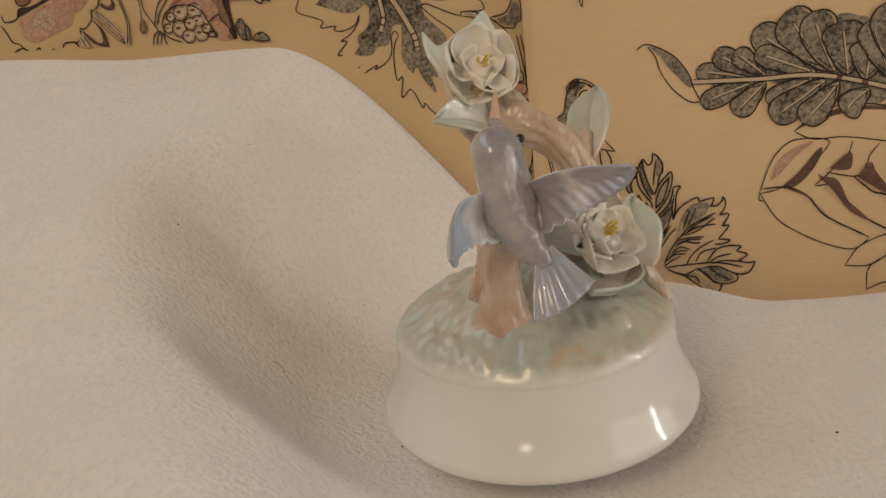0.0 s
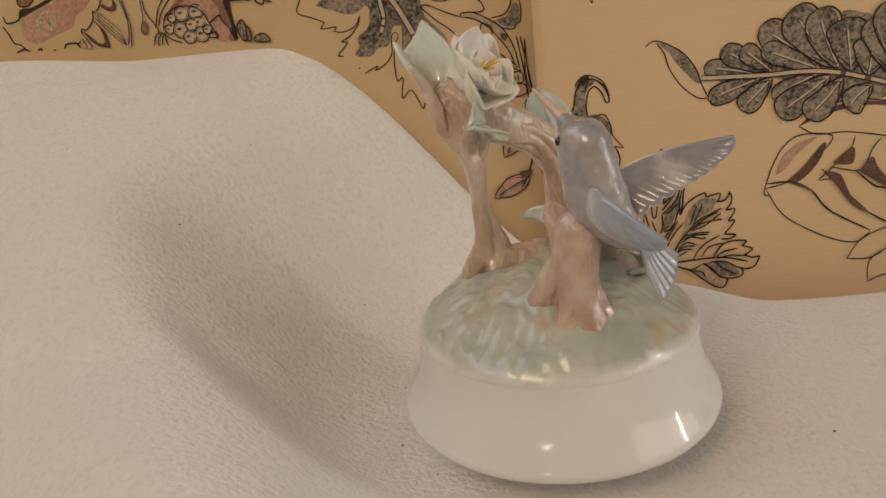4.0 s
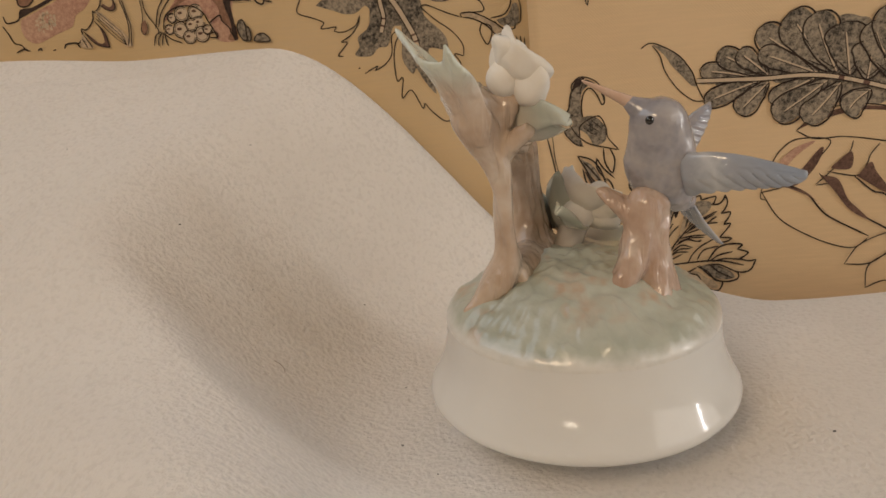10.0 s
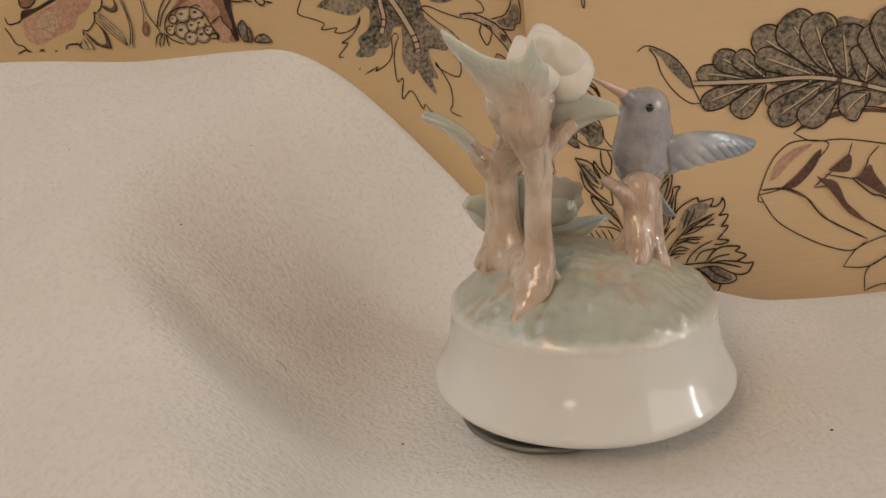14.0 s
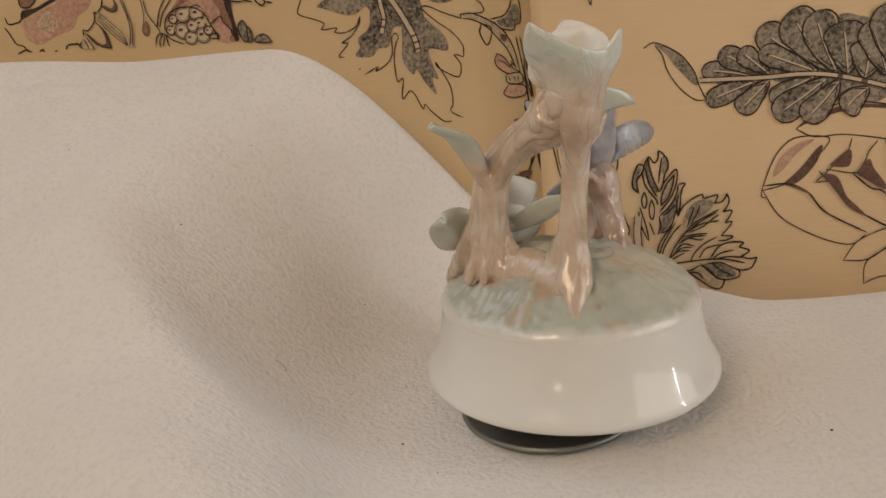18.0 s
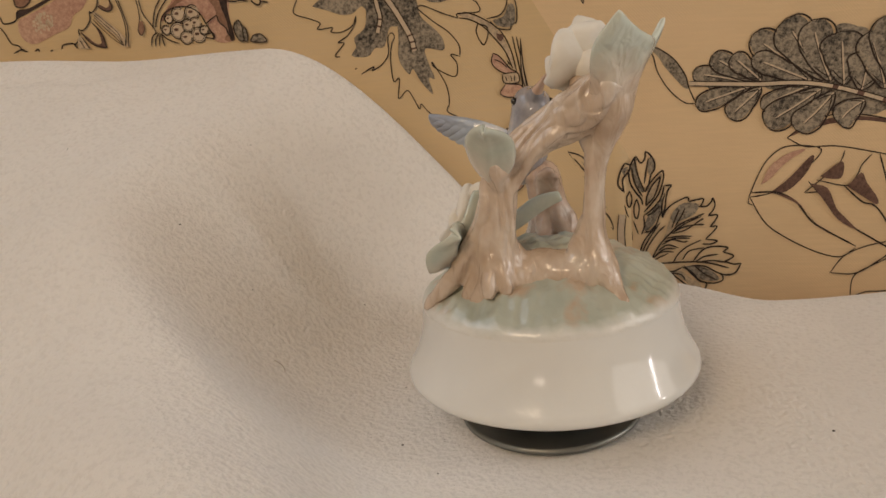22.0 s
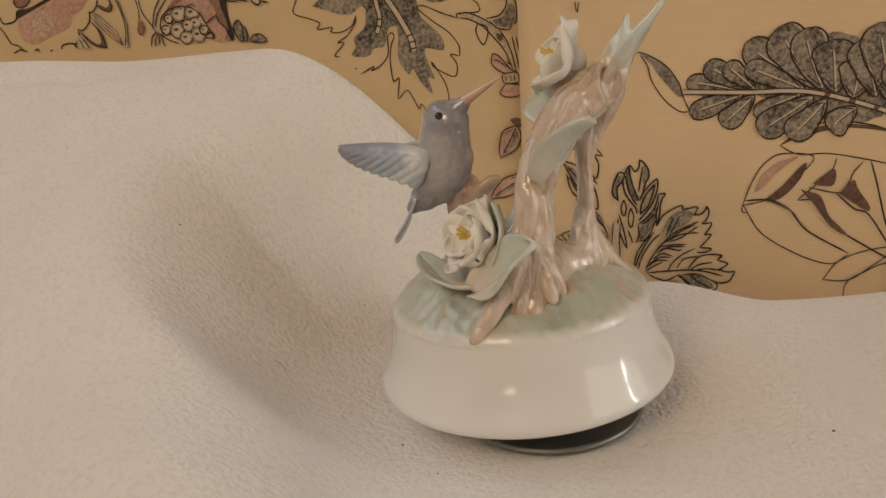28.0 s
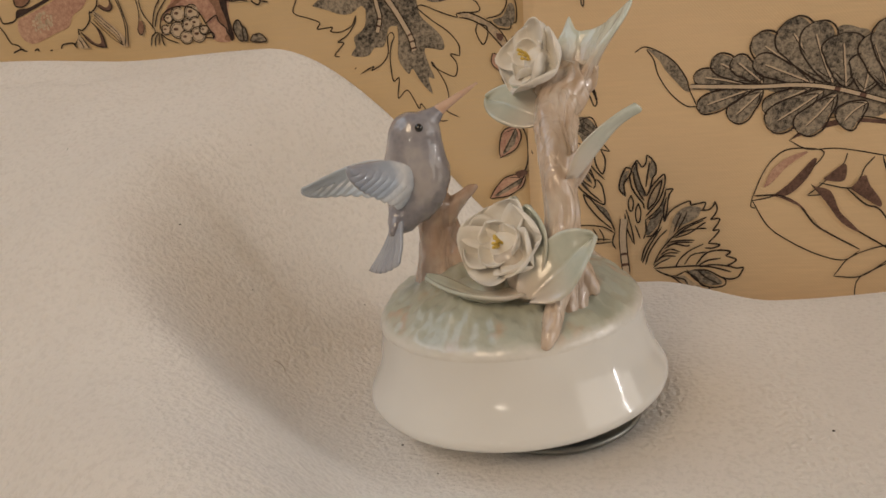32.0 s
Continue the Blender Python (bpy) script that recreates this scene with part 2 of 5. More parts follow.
def sweep(pts, steps=6, n=20, side=(0.3, 1, 0.1), shape=None):
    """A closed limb along points (x, y, z, radius) or (x, y, z, radius across, radius along), in millimetres."""
    q = spline(pts, steps)
    bm, rings = bmesh.new(), []
    side = Vector(side).normalized()
    for i, r in enumerate(q):
        a, b = Vector(q[max(i - 1, 0)][:3]), Vector(q[min(i + 1, len(q) - 1)][:3])
        t = (b - a).normalized()
        u = (side - t * side.dot(t)).normalized()
        v = t.cross(u)
        ru, rv = max(r[3], 0.15), max(r[-1], 0.15)
        ring = []
        for k in range(n):
            an = 2 * math.pi * k / n
            s = 1.0 if shape is None else shape(i / (len(q) - 1), an)
            ring.append(bm.verts.new((Vector(r[:3]) + (u * math.cos(an) * ru + v * math.sin(an) * rv) * s) * MM))
        rings.append(ring)
    for r0, r1 in zip(rings, rings[1:]):
        for k in range(n):
            bm.faces.new((r0[k], r0[(k + 1) % n], r1[(k + 1) % n], r1[k]))
    for ring, near, flip in ((rings[0], rings[1], 1), (rings[-1], rings[-2], 0)):
        c = sum((v.co for v in ring), Vector()) / n
        c2 = sum((v.co for v in near), Vector()) / n
        tip = bm.verts.new(c + (c - c2) * 0.5)
        for k in range(n):
            bm.faces.new((ring[k], ring[(k + 1) % n], tip) if not flip else (ring[(k + 1) % n], ring[k], tip))
    return bm


def knobbly(scale, amount, seed=0.0):
    """Uneven girth for hand-modelled limbs."""
    def f(u, an):
        return 1 + amount * noise.noise(Vector((math.cos(an) * scale, math.sin(an) * scale + seed, u * scale * 4)))
    return f


def fluted(count, depth, scale=1.5, seed=0.0):
    """Bark ridges that run along a trunk and wander."""
    def f(u, an):
        w = noise.noise(Vector((math.cos(an) + seed, math.sin(an), u * 5)))
        return 1 + depth * math.sin(count * an + 5 * w + 4 * u) * (0.6 + 0.4 * math.sin(7 * u + seed)) + 0.10 * w
    return f


def lathe(profile, n=96, wobble=None):
    bm, rings = bmesh.new(), []
    for r, z in profile:
        rings.append([bm.verts.new((r * math.cos(a) * MM, r * math.sin(a) * MM, z * MM)) for a in (2 * math.pi * k / n for k in range(n))])
    for r0, r1 in zip(rings, rings[1:]):
        for k in range(n):
            bm.faces.new((r0[k], r0[(k + 1) % n], r1[(k + 1) % n], r1[k]))
    for ring, z in ((rings[0], profile[0][1]), (rings[-1], profile[-1][1])):
        tip = bm.verts.new((0, 0, z * MM))
        for k in range(n):
            bm.faces.new((ring[k], ring[(k + 1) % n], tip))
    return bm


def shell(f, nu, nv, thick, uv=False):
    """A thin plate with rounded rim over the surface f(u, v) in millimetres; its two faces take materials 0 and 1."""
    bm = bmesh.new()
    layer = bm.loops.layers.uv.new("UVMap") if uv else None
    P = [[Vector(f(i / nu, j / nv)) for j in range(nv + 1)] for i in range(nu + 1)]
    top, bot = [], []
    for i in range(nu + 1):
        rt, rb = [], []
        for j in range(nv + 1):
            du = P[min(i + 1, nu)][j] - P[max(i - 1, 0)][j]
            dv = P[i][min(j + 1, nv)] - P[i][max(j - 1, 0)]
            n = du.cross(dv)
            n = n.normalized() if n.length > 1e-9 else Vector((0, 0, 1))
            edge = min(i, nu - i, j, nv - j)
            h = thick * (0.35 if edge == 0 else 0.8 if edge == 1 else 1.0) / 2
            rt.append(bm.verts.new((P[i][j] + n * h) * MM))
            rb.append(bm.verts.new((P[i][j] - n * h) * MM))
        top.append(rt)
        bot.append(rb)

    def face(vs, mi, co=None):
        try:
            fc = bm.faces.new(vs)
        except ValueError:
            return
        fc.material_index = mi
        if layer and co:
            for lp, c in zip(fc.loops, co):
                lp[layer].uv = c
    for i in range(nu):
        for j in range(nv):
            c = [(i / nu, j / nv), ((i + 1) / nu, j / nv), ((i + 1) / nu, (j + 1) / nv), (i / nu, (j + 1) / nv)]
            face((top[i][j], top[i + 1][j], top[i + 1][j + 1], top[i][j + 1]), 0, c)
            face((bot[i][j + 1], bot[i + 1][j + 1], bot[i + 1][j], bot[i][j]), 1, [c[3], c[2], c[1], c[0]])
    rim = [(i, 0) for i in range(nu)] + [(nu, j) for j in range(nv)] + [(i, nv) for i in range(nu, 0, -1)] + [(0, j) for j in range(nv, 0, -1)]
    for (a, b), (c, d) in zip(rim, rim[1:] + rim[:1]):
        face((top[a][b], bot[a][b], bot[c][d], top[c][d]), 0, [(a / nu, b / nv)] * 2 + [(c / nu, d / nv)] * 2)
    return bm


def ball(centre, r, seg=16, squash=(1, 1, 1)):
    bm = bmesh.new()
    bmesh.ops.create_uvsphere(bm, u_segments=seg, v_segments=seg // 2 + 2, radius=r * MM)
    for v in bm.verts:
        v.co = Vector((v.co.x * squash[0], v.co.y * squash[1], v.co.z * squash[2])) + Vector(centre) * MM
    return bm


def box(name, x0, x1, y0, y1, z0, z1, material, bevel=0.0):
    bm = bmesh.new()
    bmesh.ops.create_cube(bm, size=1)
    for v in bm.verts:
        v.co = Vector(((x0 + x1) / 2 + v.co.x * (x1 - x0), (y0 + y1) / 2 + v.co.y * (y1 - y0), (z0 + z1) / 2 + v.co.z * (z1 - z0)))
    if bevel:
        bmesh.ops.bevel(bm, geom=bm.edges[:], offset=bevel, segments=3, affect="EDGES")
    return part(name, bm, material, smooth=False)


# ---- the room that closes the place ----
for name, dims, m in (("floor", (-1.24, 1.34, -1.98, 1.4, -0.62, -0.56), M_FLOOR), ("ceiling", (-1.24, 1.34, -1.98, 1.4, 1.70, 1.76), M_CEIL),
                      ("wall_north", (-1.24, 1.34, 1.3, 1.4, -0.56, 1.70), M_WALL), ("wall_south", (-1.24, 1.34, -1.98, -1.88, -0.56, 1.70), M_WALL),
                      ("wall_west", (-1.24, -1.14, -1.88, 1.3, -0.56, 1.70), M_WALL), ("wall_east", (1.24, 1.34, -1.88, 1.3, -0.56, 1.70), M_WALL)):
    tagged(box(name, *dims, m), "plain warm painted room surface", name.split("_")[0], kind="structure")


def low_table():
    t = tagged(empty("low_table"), "low wooden table under the cream blanket", "table")
    t.location = (0, 0.05, -0.56)
    top = box("tabletop", -0.60, 0.60, -0.42, 0.42, 0.495, 0.53, M_WOOD, 0.006)
    top.parent = t
    for sx in (-0.53, 0.53):
        for sy in (-0.35, 0.35):
            leg = box("leg", sx - 0.03, sx + 0.03, sy - 0.03, sy + 0.03, 0, 0.495, M_WOOD, 0.004)
            leg.parent = t


low_table()


# ---- the fleece blanket, bunched up over a cushion ----
def smooth_step(a, b, x):
    u = min(max((x - a) / (b - a), 0.0), 1.0)
    return u * u * (3 - 2 * u)


def blanket_height(x, y):
    """Height of the fleece: a crest that climbs to the back, steep towards the music box, falling away gently on its other side."""
    back = min(max((y + 0.16) / 0.282, 0.0), 1.0) ** 1.35
    crest = 0.037 + 0.105 * back
    xc = -0.085 - 0.150 * back
    xe = max(-0.110, xc + 0.005)
    xa = xc + 0.005 + (xe - xc - 0.005) * smooth_step(0.0, 0.62, back)
    fall = (0.30 - 0.22 * back) * smooth_step(-0.06, 0.17, x - xc) + (0.70 + 0.22 * back) * smooth_step(xa - 0.012 - 0.11 * (1 - back) * smooth_step(0.08, 0.4, back), xe + 0.082 + 0.062 * back, x)
    away = max(0.0, xc + 0.02 - x)
    h = crest * (1 - fall) - 0.50 * (1 - back) * away * away / (away + 0.02)
    h *= smooth_step(0.048, 0.115 + 0.055 * smooth_step(0.15, 0.01, y) - 0.060 * smooth_step(0.01, -0.06, y), math.hypot(x, y * 0.9))
    h += 0.004 * noise.noise(Vector((x * 11, y * 11, 0.3))) * smooth_step(0.06, 0.12, math.hypot(x, y))
    h -= 0.0035 * smooth_step(0.0, 0.006, y - 0.092 - 0.17 * max(0.0, x + 0.241)) * smooth_step(-0.13, -0.20, x)
    edge = 0.118 - 0.030 * smooth_step(0.055, 0.105, x)
    h -= 1.6 * max(0.0, y - edge) ** 1.35
    return h - 0.0014


def blanket():
    bm, nx, ny = bmesh.new(), 150, 130
    rows = []
    for i in range(nx + 1):
        u = -1 + 2 * i / nx
        x = 0.56 * (0.45 * u + 0.55 * u ** 3)
        rows.append([bm.verts.new((x, y, blanket_height(x, y))) for y in (-0.34 + 0.54 * j / ny for j in range(ny + 1))])
    for a, b in zip(rows, rows[1:]):
        for j in range(ny):
            bm.faces.new((a[j], b[j], b[j + 1], a[j + 1]))
    ob = part("fleece_blanket", bm, M_FLEECE)
    ob.modifiers.new("thickness", "SOLIDIFY").thickness = 0.004
    ob.modifiers["thickness"].offset = -1
    return tagged(ob, "cream fleece blanket bunched up over a cushion", "blanket")


blanket()

# ---- two hanging printed cloths behind ----
CLOTH_Y = 0.15


def drape(x, z, lean):
    return CLOTH_Y + 0.0004 * math.sin(x * 21 + 1) + 0.00005 * math.sin(x * 47 + z * 9) + lean * 0.004


def cloth_panel(name, x0, x1, z0, z1, lean, material, label):
    bm, nx, nz = bmesh.new(), 60, 40
    for off in (0, 0.0012):
        g = [[bm.verts.new((x0 + (x1 - x0) * i / nx, drape(x0 + (x1 - x0) * i / nx, z0 + (z1 - z0) * j / nz, lean) + off, z0 + (z1 - z0) * j / nz))
              for j in range(nz + 1)] for i in range(nx + 1)]
        for a, b in zip(g, g[1:]):
            for j in range(nz):
                bm.faces.new((a[j], b[j], b[j + 1], a[j + 1]))
        if off == 0:
            first = g
    rim = [(i, 0) for i in range(nx)] + [(nx, j) for j in range(nz)] + [(i, nz) for i in range(nx, 0, -1)] + [(0, j) for j in range(nz, 0, -1)]
    for (a, b), (c, d) in zip(rim, rim[1:] + rim[:1]):
        bm.faces.new((first[a][b], g[a][b], g[c][d], first[c][d]))
    return tagged(part(name, bm, material), label, "fabric")


cloth_right = cloth_panel("printed_cloth", 0.0, 0.36, -0.16, 0.36, 0.0, M_CLOTH_R, "beige cotton cloth printed with grey acanthus leaves and a flower")
cloth_left = cloth_panel("printed_cloth", -0.46, 0.05, -0.16, 0.36, 1.0, M_CLOTH_L, "straw-coloured cotton cloth printed with flowers, leaves and hanging buds")


class Print:
    """Ink and washes that belong to one cloth; each motif becomes one flat part."""

    def __init__(self, cloth, lean):
        self.cloth, self.lean, self.layer = cloth, lean, 0.0

    def at(self, x, z, lift):
        x, z = x * MM, z * MM
        return (x, drape(x, z, self.lean) - lift - self.layer, z)


right_print, left_print = Print(cloth_right, 0.0), Print(cloth_left, 1.0)


def ribbon(bm, pr, q, w, mi, lift=0.00023, taper=True):
    prev = None
    for i, c in enumerate(q):
        a, b = q[max(i - 1, 0)], q[min(i + 1, len(q) - 1)]
        d = np.array(b) - np.array(a)
        d = d / (np.linalg.norm(d) + 1e-9)
        e = min(i, len(q) - 1 - i)
        k = w / 2 * ((0.45 if e == 0 else 0.8 if e == 1 else 1.0) if taper else 1.0) * (1 + 0.25 * noise.noise(Vector((c[0] * 0.4, c[1] * 0.4, w))))
        s = np.array((-d[1], d[0])) * k
        cur = [bm.verts.new(pr.at(c[0] + s[0], c[1] + s[1], lift)), bm.verts.new(pr.at(c[0] - s[0], c[1] - s[1], lift))]
        if prev:
            f = bm.faces.new((prev[0], prev[1], cur[1], cur[0]))
            f.material_index = mi
        prev = cur


def patch(bm, pr, outline, mi, lift=0.0002):
    c = sum(np.array(p) for p in outline) / len(outline)
    vs = [bm.verts.new(pr.at(p[0], p[1], lift)) for p in outline]
    es = [bm.edges.new((a, b)) for a, b in zip(vs, vs[1:] + vs[:1])]
    for f in bmesh.ops.triangle_fill(bm, use_beauty=True, use_dissolve=False, edges=es)["geom"]:
        if isinstance(f, bmesh.types.BMFace):
            f.material_index = mi


def flat(name, bm, mats, pr):
    ob = part(name, bm, mats, pr.cloth, smooth=False)
    pr.layer += 0.00004
    return ob


def stroke(pr, pts, w):
    bm = bmesh.new()
    ribbon(bm, pr, spline(pts, 7), w, 0)
    flat("ink_line", bm, M_INK, pr)


def inked(pr, lines, w):
    """One leaf drawn with several pen lines."""
    bm = bmesh.new()
    for pts in lines:
        ribbon(bm, pr, spline(pts, 6), w, 0)
    flat("leaf_print", bm, M_INK, pr)


def wash(pr, pts, material):
    bm = bmesh.new()
    patch(bm, pr, [tuple(p) for p in spline([*pts, pts[0]], 4)[:-1]], 0)
    flat("colour_wash", bm, material, pr)


def band(pr, pts, w):
    """A pale stem between two ink lines, crossed by dark bars."""
    bm = bmesh.new()
    q = spline(pts, 8)
    ribbon(bm, pr, q, w * 0.8, 1, 0.00021, False)
    for s in (-1, 1):
        side = []
        for i, c in enumerate(q):
            d = np.array(q[min(i + 1, len(q) - 1)]) - np.array(q[max(i - 1, 0)])
            d = d / np.linalg.norm(d)
            side.append(np.array(c) + s * w * 0.45 * np.array((-d[1], d[0])))
        ribbon(bm, pr, side, 0.55, 0)
    for i in range(len(q) * 2 // 3, len(q) - 2, 4):
        ribbon(bm, pr, [q[i], (np.array(q[i]) * 0.4 + np.array(q[i + 1]) * 0.6), q[i + 1]], w * 0.8, 2, 0.00022, False)
    flat("stem_print", bm, [M_INK, M_STEM, M_SEPIA], pr)


def leaf_print(pr, base, tip, width, kind, material, veins):
    """One printed leaf: a grainy wash, an inked outline that does not quite meet it, a midrib and side veins."""
    b, t = np.array(base), np.array(tip)
    ax = t - b
    ln = np.linalg.norm(ax)
    ax = ax / ln
    sd = np.array((-ax[1], ax[0]))
    n, out = 26, []

    def half(u, s):
        if kind == "lobe":
            w = u ** 0.55 * (1.0 if u < 0.64 else math.sqrt(max(0.0, 1 - ((u - 0.64) / 0.36) ** 2)))
        elif kind == "blade":
            w = math.sin(math.pi * u ** 0.75) ** 0.9
        else:
            w = math.sin(math.pi * u ** 0.7) ** 0.75
        if kind == "rough":
            w *= 0.85 + 0.45 * noise.noise(Vector((u * 9 + s, base[0], s * 3)))
        return w * width / 2 * (1 + 0.12 * noise.noise(Vector((u * 4, tip[0] * 0.1, s + 5))))
    bend = 0.10 * width * noise.noise(Vector((base[0] * 0.07, tip[1] * 0.07, 1.7)))

    def mid(u):
        return b + ax * ln * u + sd * bend * math.sin(math.pi * u)
    m = n
    left = [mid(i / m) + sd * half(i / m, 1) for i in range(m + 1)]
    right = [mid(i / m) - sd * half(i / m, -1) for i in range(m + 1)]
    bm = bmesh.new()
    shrink = 0.84 if kind == "lobe" else 0.90 if kind != "rough" else 1.0
    fill = [mid(i / m) + sd * half(i / m, 1) * shrink for i in range(1, m)] + [tuple(mid(0.985))] + [mid(i / m) - sd * half(i / m, -1) * shrink for i in range(m - 1, 0, -1)]
    patch(bm, pr, [tuple(p) for p in fill], 1)
    if kind != "rough":
        line = 0.62 if kind == "blade" else 0.85
        ribbon(bm, pr, left, line, 0)
        ribbon(bm, pr, right, line, 0)
        ribs = [mid(i / n) for i in range(int(n * 0.88))]
        if kind == "lobe":
            ribbon(bm, pr, ribs, 0.9, 3, 0.00022)
            ribbon(bm, pr, [q + sd * 0.55 for q in ribs], 0.45, 0)
        else:
            ribbon(bm, pr, ribs, 0.5, 0)
            shade = [mid(u) - sd * 0.12 * half(u, 1) for u in (0.1, 0.3, 0.5, 0.7, 0.86)]
            shade += [mid(u) + sd * half(u, 1) * (0.52 + 0.3 * noise.noise(Vector((u * 17, base[0], 0)))) for u in (0.86, 0.78, 0.7, 0.6, 0.5, 0.4, 0.3, 0.2, 0.12)]
            patch(bm, pr, [tuple(q) for q in shade], 2, 0.00021)
    for k in range(veins):
        u0 = 0.08 + 0.75 * k / max(veins, 1)
        for s, edge in ((1, 1), (-1, -1)):
            u1 = min(u0 + 0.24, 0.97)
            e = mid(u1) + sd * s * half(u1, s) * 0.78
            a = mid(u0)
            c = (a + e) / 2 + ax * ln * -0.02
            ribbon(bm, pr, spline([a, c, e], 4), 0.58 if kind != "blade" else 0.42, 0)
    flat("leaf_print", bm, [M_INK, material, M_WASH, M_STEM], pr)


def dots(pr, centre, long, wide, tilt, count, material):
    """Pale spots strewn over an oval of the print."""
    rnd, bm = random.Random(7), bmesh.new()
    ca, sa = math.cos(radians(-tilt)), math.sin(radians(-tilt))
    spots = []
    while len(spots) < count:
        a, r = rnd.uniform(0, 6.283), math.sqrt(rnd.random()) * 0.82
        x, z = long / 2 * r * math.cos(a), wide * 0.75 * r * math.sin(a)
        if all(math.hypot(x - p, z - q) > 1.9 for p, q in spots) or rnd.random() < 0.02:
            spots.append((x, z))
    for x, z in spots:
        w, h = rnd.uniform(0.45, 0.85), rnd.uniform(0.6, 1.2)
        c = (centre[0] + x * ca - z * sa, centre[1] + x * sa + z * ca)
        patch(bm, pr, [(c[0] + w * math.cos(k * 0.785), c[1] + h * math.sin(k * 0.785)) for k in range(8)], 0, 0.00021)
    flat("spots_print", bm, material, pr)


def scale_print(pr, c, r):
    """One scale of the boss: a double ring and a dark seed."""
    bm = bmesh.new()
    for k, w in ((1.0, 0.55), (0.78, 0.3)):
        ribbon(bm, pr, [(c[0] + r * k * math.cos(a), c[1] + r * k * math.sin(a)) for a in (0.8 + 0.42 * i for i in range(14))], w, 0, 0.00023, False)
    patch(bm, pr, [(c[0] - r * 0.2 + r * 0.34 * math.cos(a * 0.785), c[1] + r * 0.15 + r * 0.2 * math.sin(a * 0.785)) for a in range(8)], 1, 0.00022)
    patch(bm, pr, [(c[0] + r * 0.95 * math.cos(a * 0.524), c[1] + r * 0.95 * math.sin(a * 0.524)) for a in range(12)], 2, 0.0002)
    flat("scale_print", bm, [M_INK, M_SEPIA, M_STEM], pr)
# the large lobed leaf
right_print.layer = left_print.layer = 0.0
leaf_print(right_print, (179.0, 77.6), (104.8, 96.6), 25.5, "rough", M_WASH, 0)
leaf_print(right_print, (189.1, 80.8), (146.0, 116.6), 30.5, "rough", M_WASH, 0)
leaf_print(right_print, (107.6, 90.4), (82.0, 93.2), 14.4, "rough", M_WASH, 0)
leaf_print(right_print, (111.0, 90.1), (81.4, 96.5), 11.7, "lobe", M_WASH, 1)
leaf_print(right_print, (111.0, 91.6), (90.0, 104.3), 13.5, "lobe", M_WASH, 1)
leaf_print(right_print, (114.3, 91.3), (99.6, 104.1), 12.3, "lobe", M_WASH, 1)
leaf_print(right_print, (109.2, 88.8), (83.5, 80.5), 12.9, "lobe", M_WASH, 1)
leaf_print(right_print, (114.3, 88.3), (99.3, 74.1), 14.7, "lobe", M_WASH, 1)
leaf_print(right_print, (138.0, 91.0), (108.5, 113.4), 18.2, "lobe", M_WASH, 1)
leaf_print(right_print, (138.1, 89.9), (109.0, 102.8), 13.5, "lobe", M_WASH, 1)
leaf_print(right_print, (143.8, 90.4), (123.3, 120.2), 23.4, "lobe", M_WASH, 1)
leaf_print(right_print, (146.3, 89.8), (135.6, 119.0), 21.7, "lobe", M_WASH, 1)
leaf_print(right_print, (152.4, 87.8), (149.1, 113.1), 24.6, "lobe", M_WASH, 1)
leaf_print(right_print, (160.6, 84.9), (162.2, 103.3), 23.4, "lobe", M_WASH, 1)
leaf_print(right_print, (136.4, 88.2), (114.5, 78.5), 12.3, "lobe", M_WASH, 1)
leaf_print(right_print, (142.2, 86.5), (116.9, 69.9), 19.3, "lobe", M_WASH, 1)
leaf_print(right_print, (148.3, 84.9), (131.6, 66.7), 17.6, "lobe", M_WASH, 1)
leaf_print(right_print, (162.6, 80.2), (151.2, 69.2), 17.0, "lobe", M_WASH, 1)
leaf_print(right_print, (171.2, 85.2), (161.4, 112.3), 20.5, "lobe", M_WASH, 1)
leaf_print(right_print, (178.3, 82.7), (169.0, 119.9), 24.6, "lobe", M_WASH, 1)
leaf_print(right_print, (190.1, 77.9), (181.2, 105.0), 26.4, "lobe", M_WASH, 1)
band(right_print, [(79.9, 91.6), (94.6, 90.8), (112.9, 89.9), (130.9, 89.8), (147.1, 87.4), (170.6, 80.2), (188.7, 73.1)], 2.50)
# the tendril
right_print.layer = left_print.layer = 0.0
wash(right_print, [(59.0, 110.8), (65.4, 108.8), (72.6, 103.5), (78.1, 95.5), (79.9, 89.2), (77.1, 90.0), (72.5, 95.1), (68.0, 100.2), (64.9, 105.1)], M_WASH)
stroke(right_print, [(53.4, 109.3), (58.1, 111.7), (65.4, 108.8), (72.6, 103.5), (78.1, 95.5), (79.9, 89.7), (83.5, 81.8)], 0.61)
stroke(right_print, [(59.0, 110.3), (62.5, 105.3), (64.8, 97.7), (70.6, 88.7), (78.0, 82.3), (83.5, 81.4)], 0.61)
# the open flower
right_print.layer = left_print.layer = 0.0
wash(right_print, [(128.1, 62.6), (137.0, 68.9), (153.2, 72.4), (171.1, 70.9), (185.7, 66.2), (171.3, 69.0), (156.9, 70.2), (138.9, 66.8)], M_SEPIA)
stroke(right_print, [(128.1, 62.6), (138.8, 70.9), (153.1, 73.6), (171.1, 71.2), (189.4, 64.0)], 0.61)
stroke(right_print, [(128.1, 62.6), (137.4, 57.9), (152.0, 57.7), (172.2, 53.6), (190.5, 48.6)], 0.61)
stroke(right_print, [(111.6, 32.2), (115.9, 45.0), (120.9, 53.4), (129.1, 58.4), (144.8, 56.3), (136.9, 45.2), (129.7, 37.8), (121.4, 34.1), (111.6, 32.2)], 0.61)
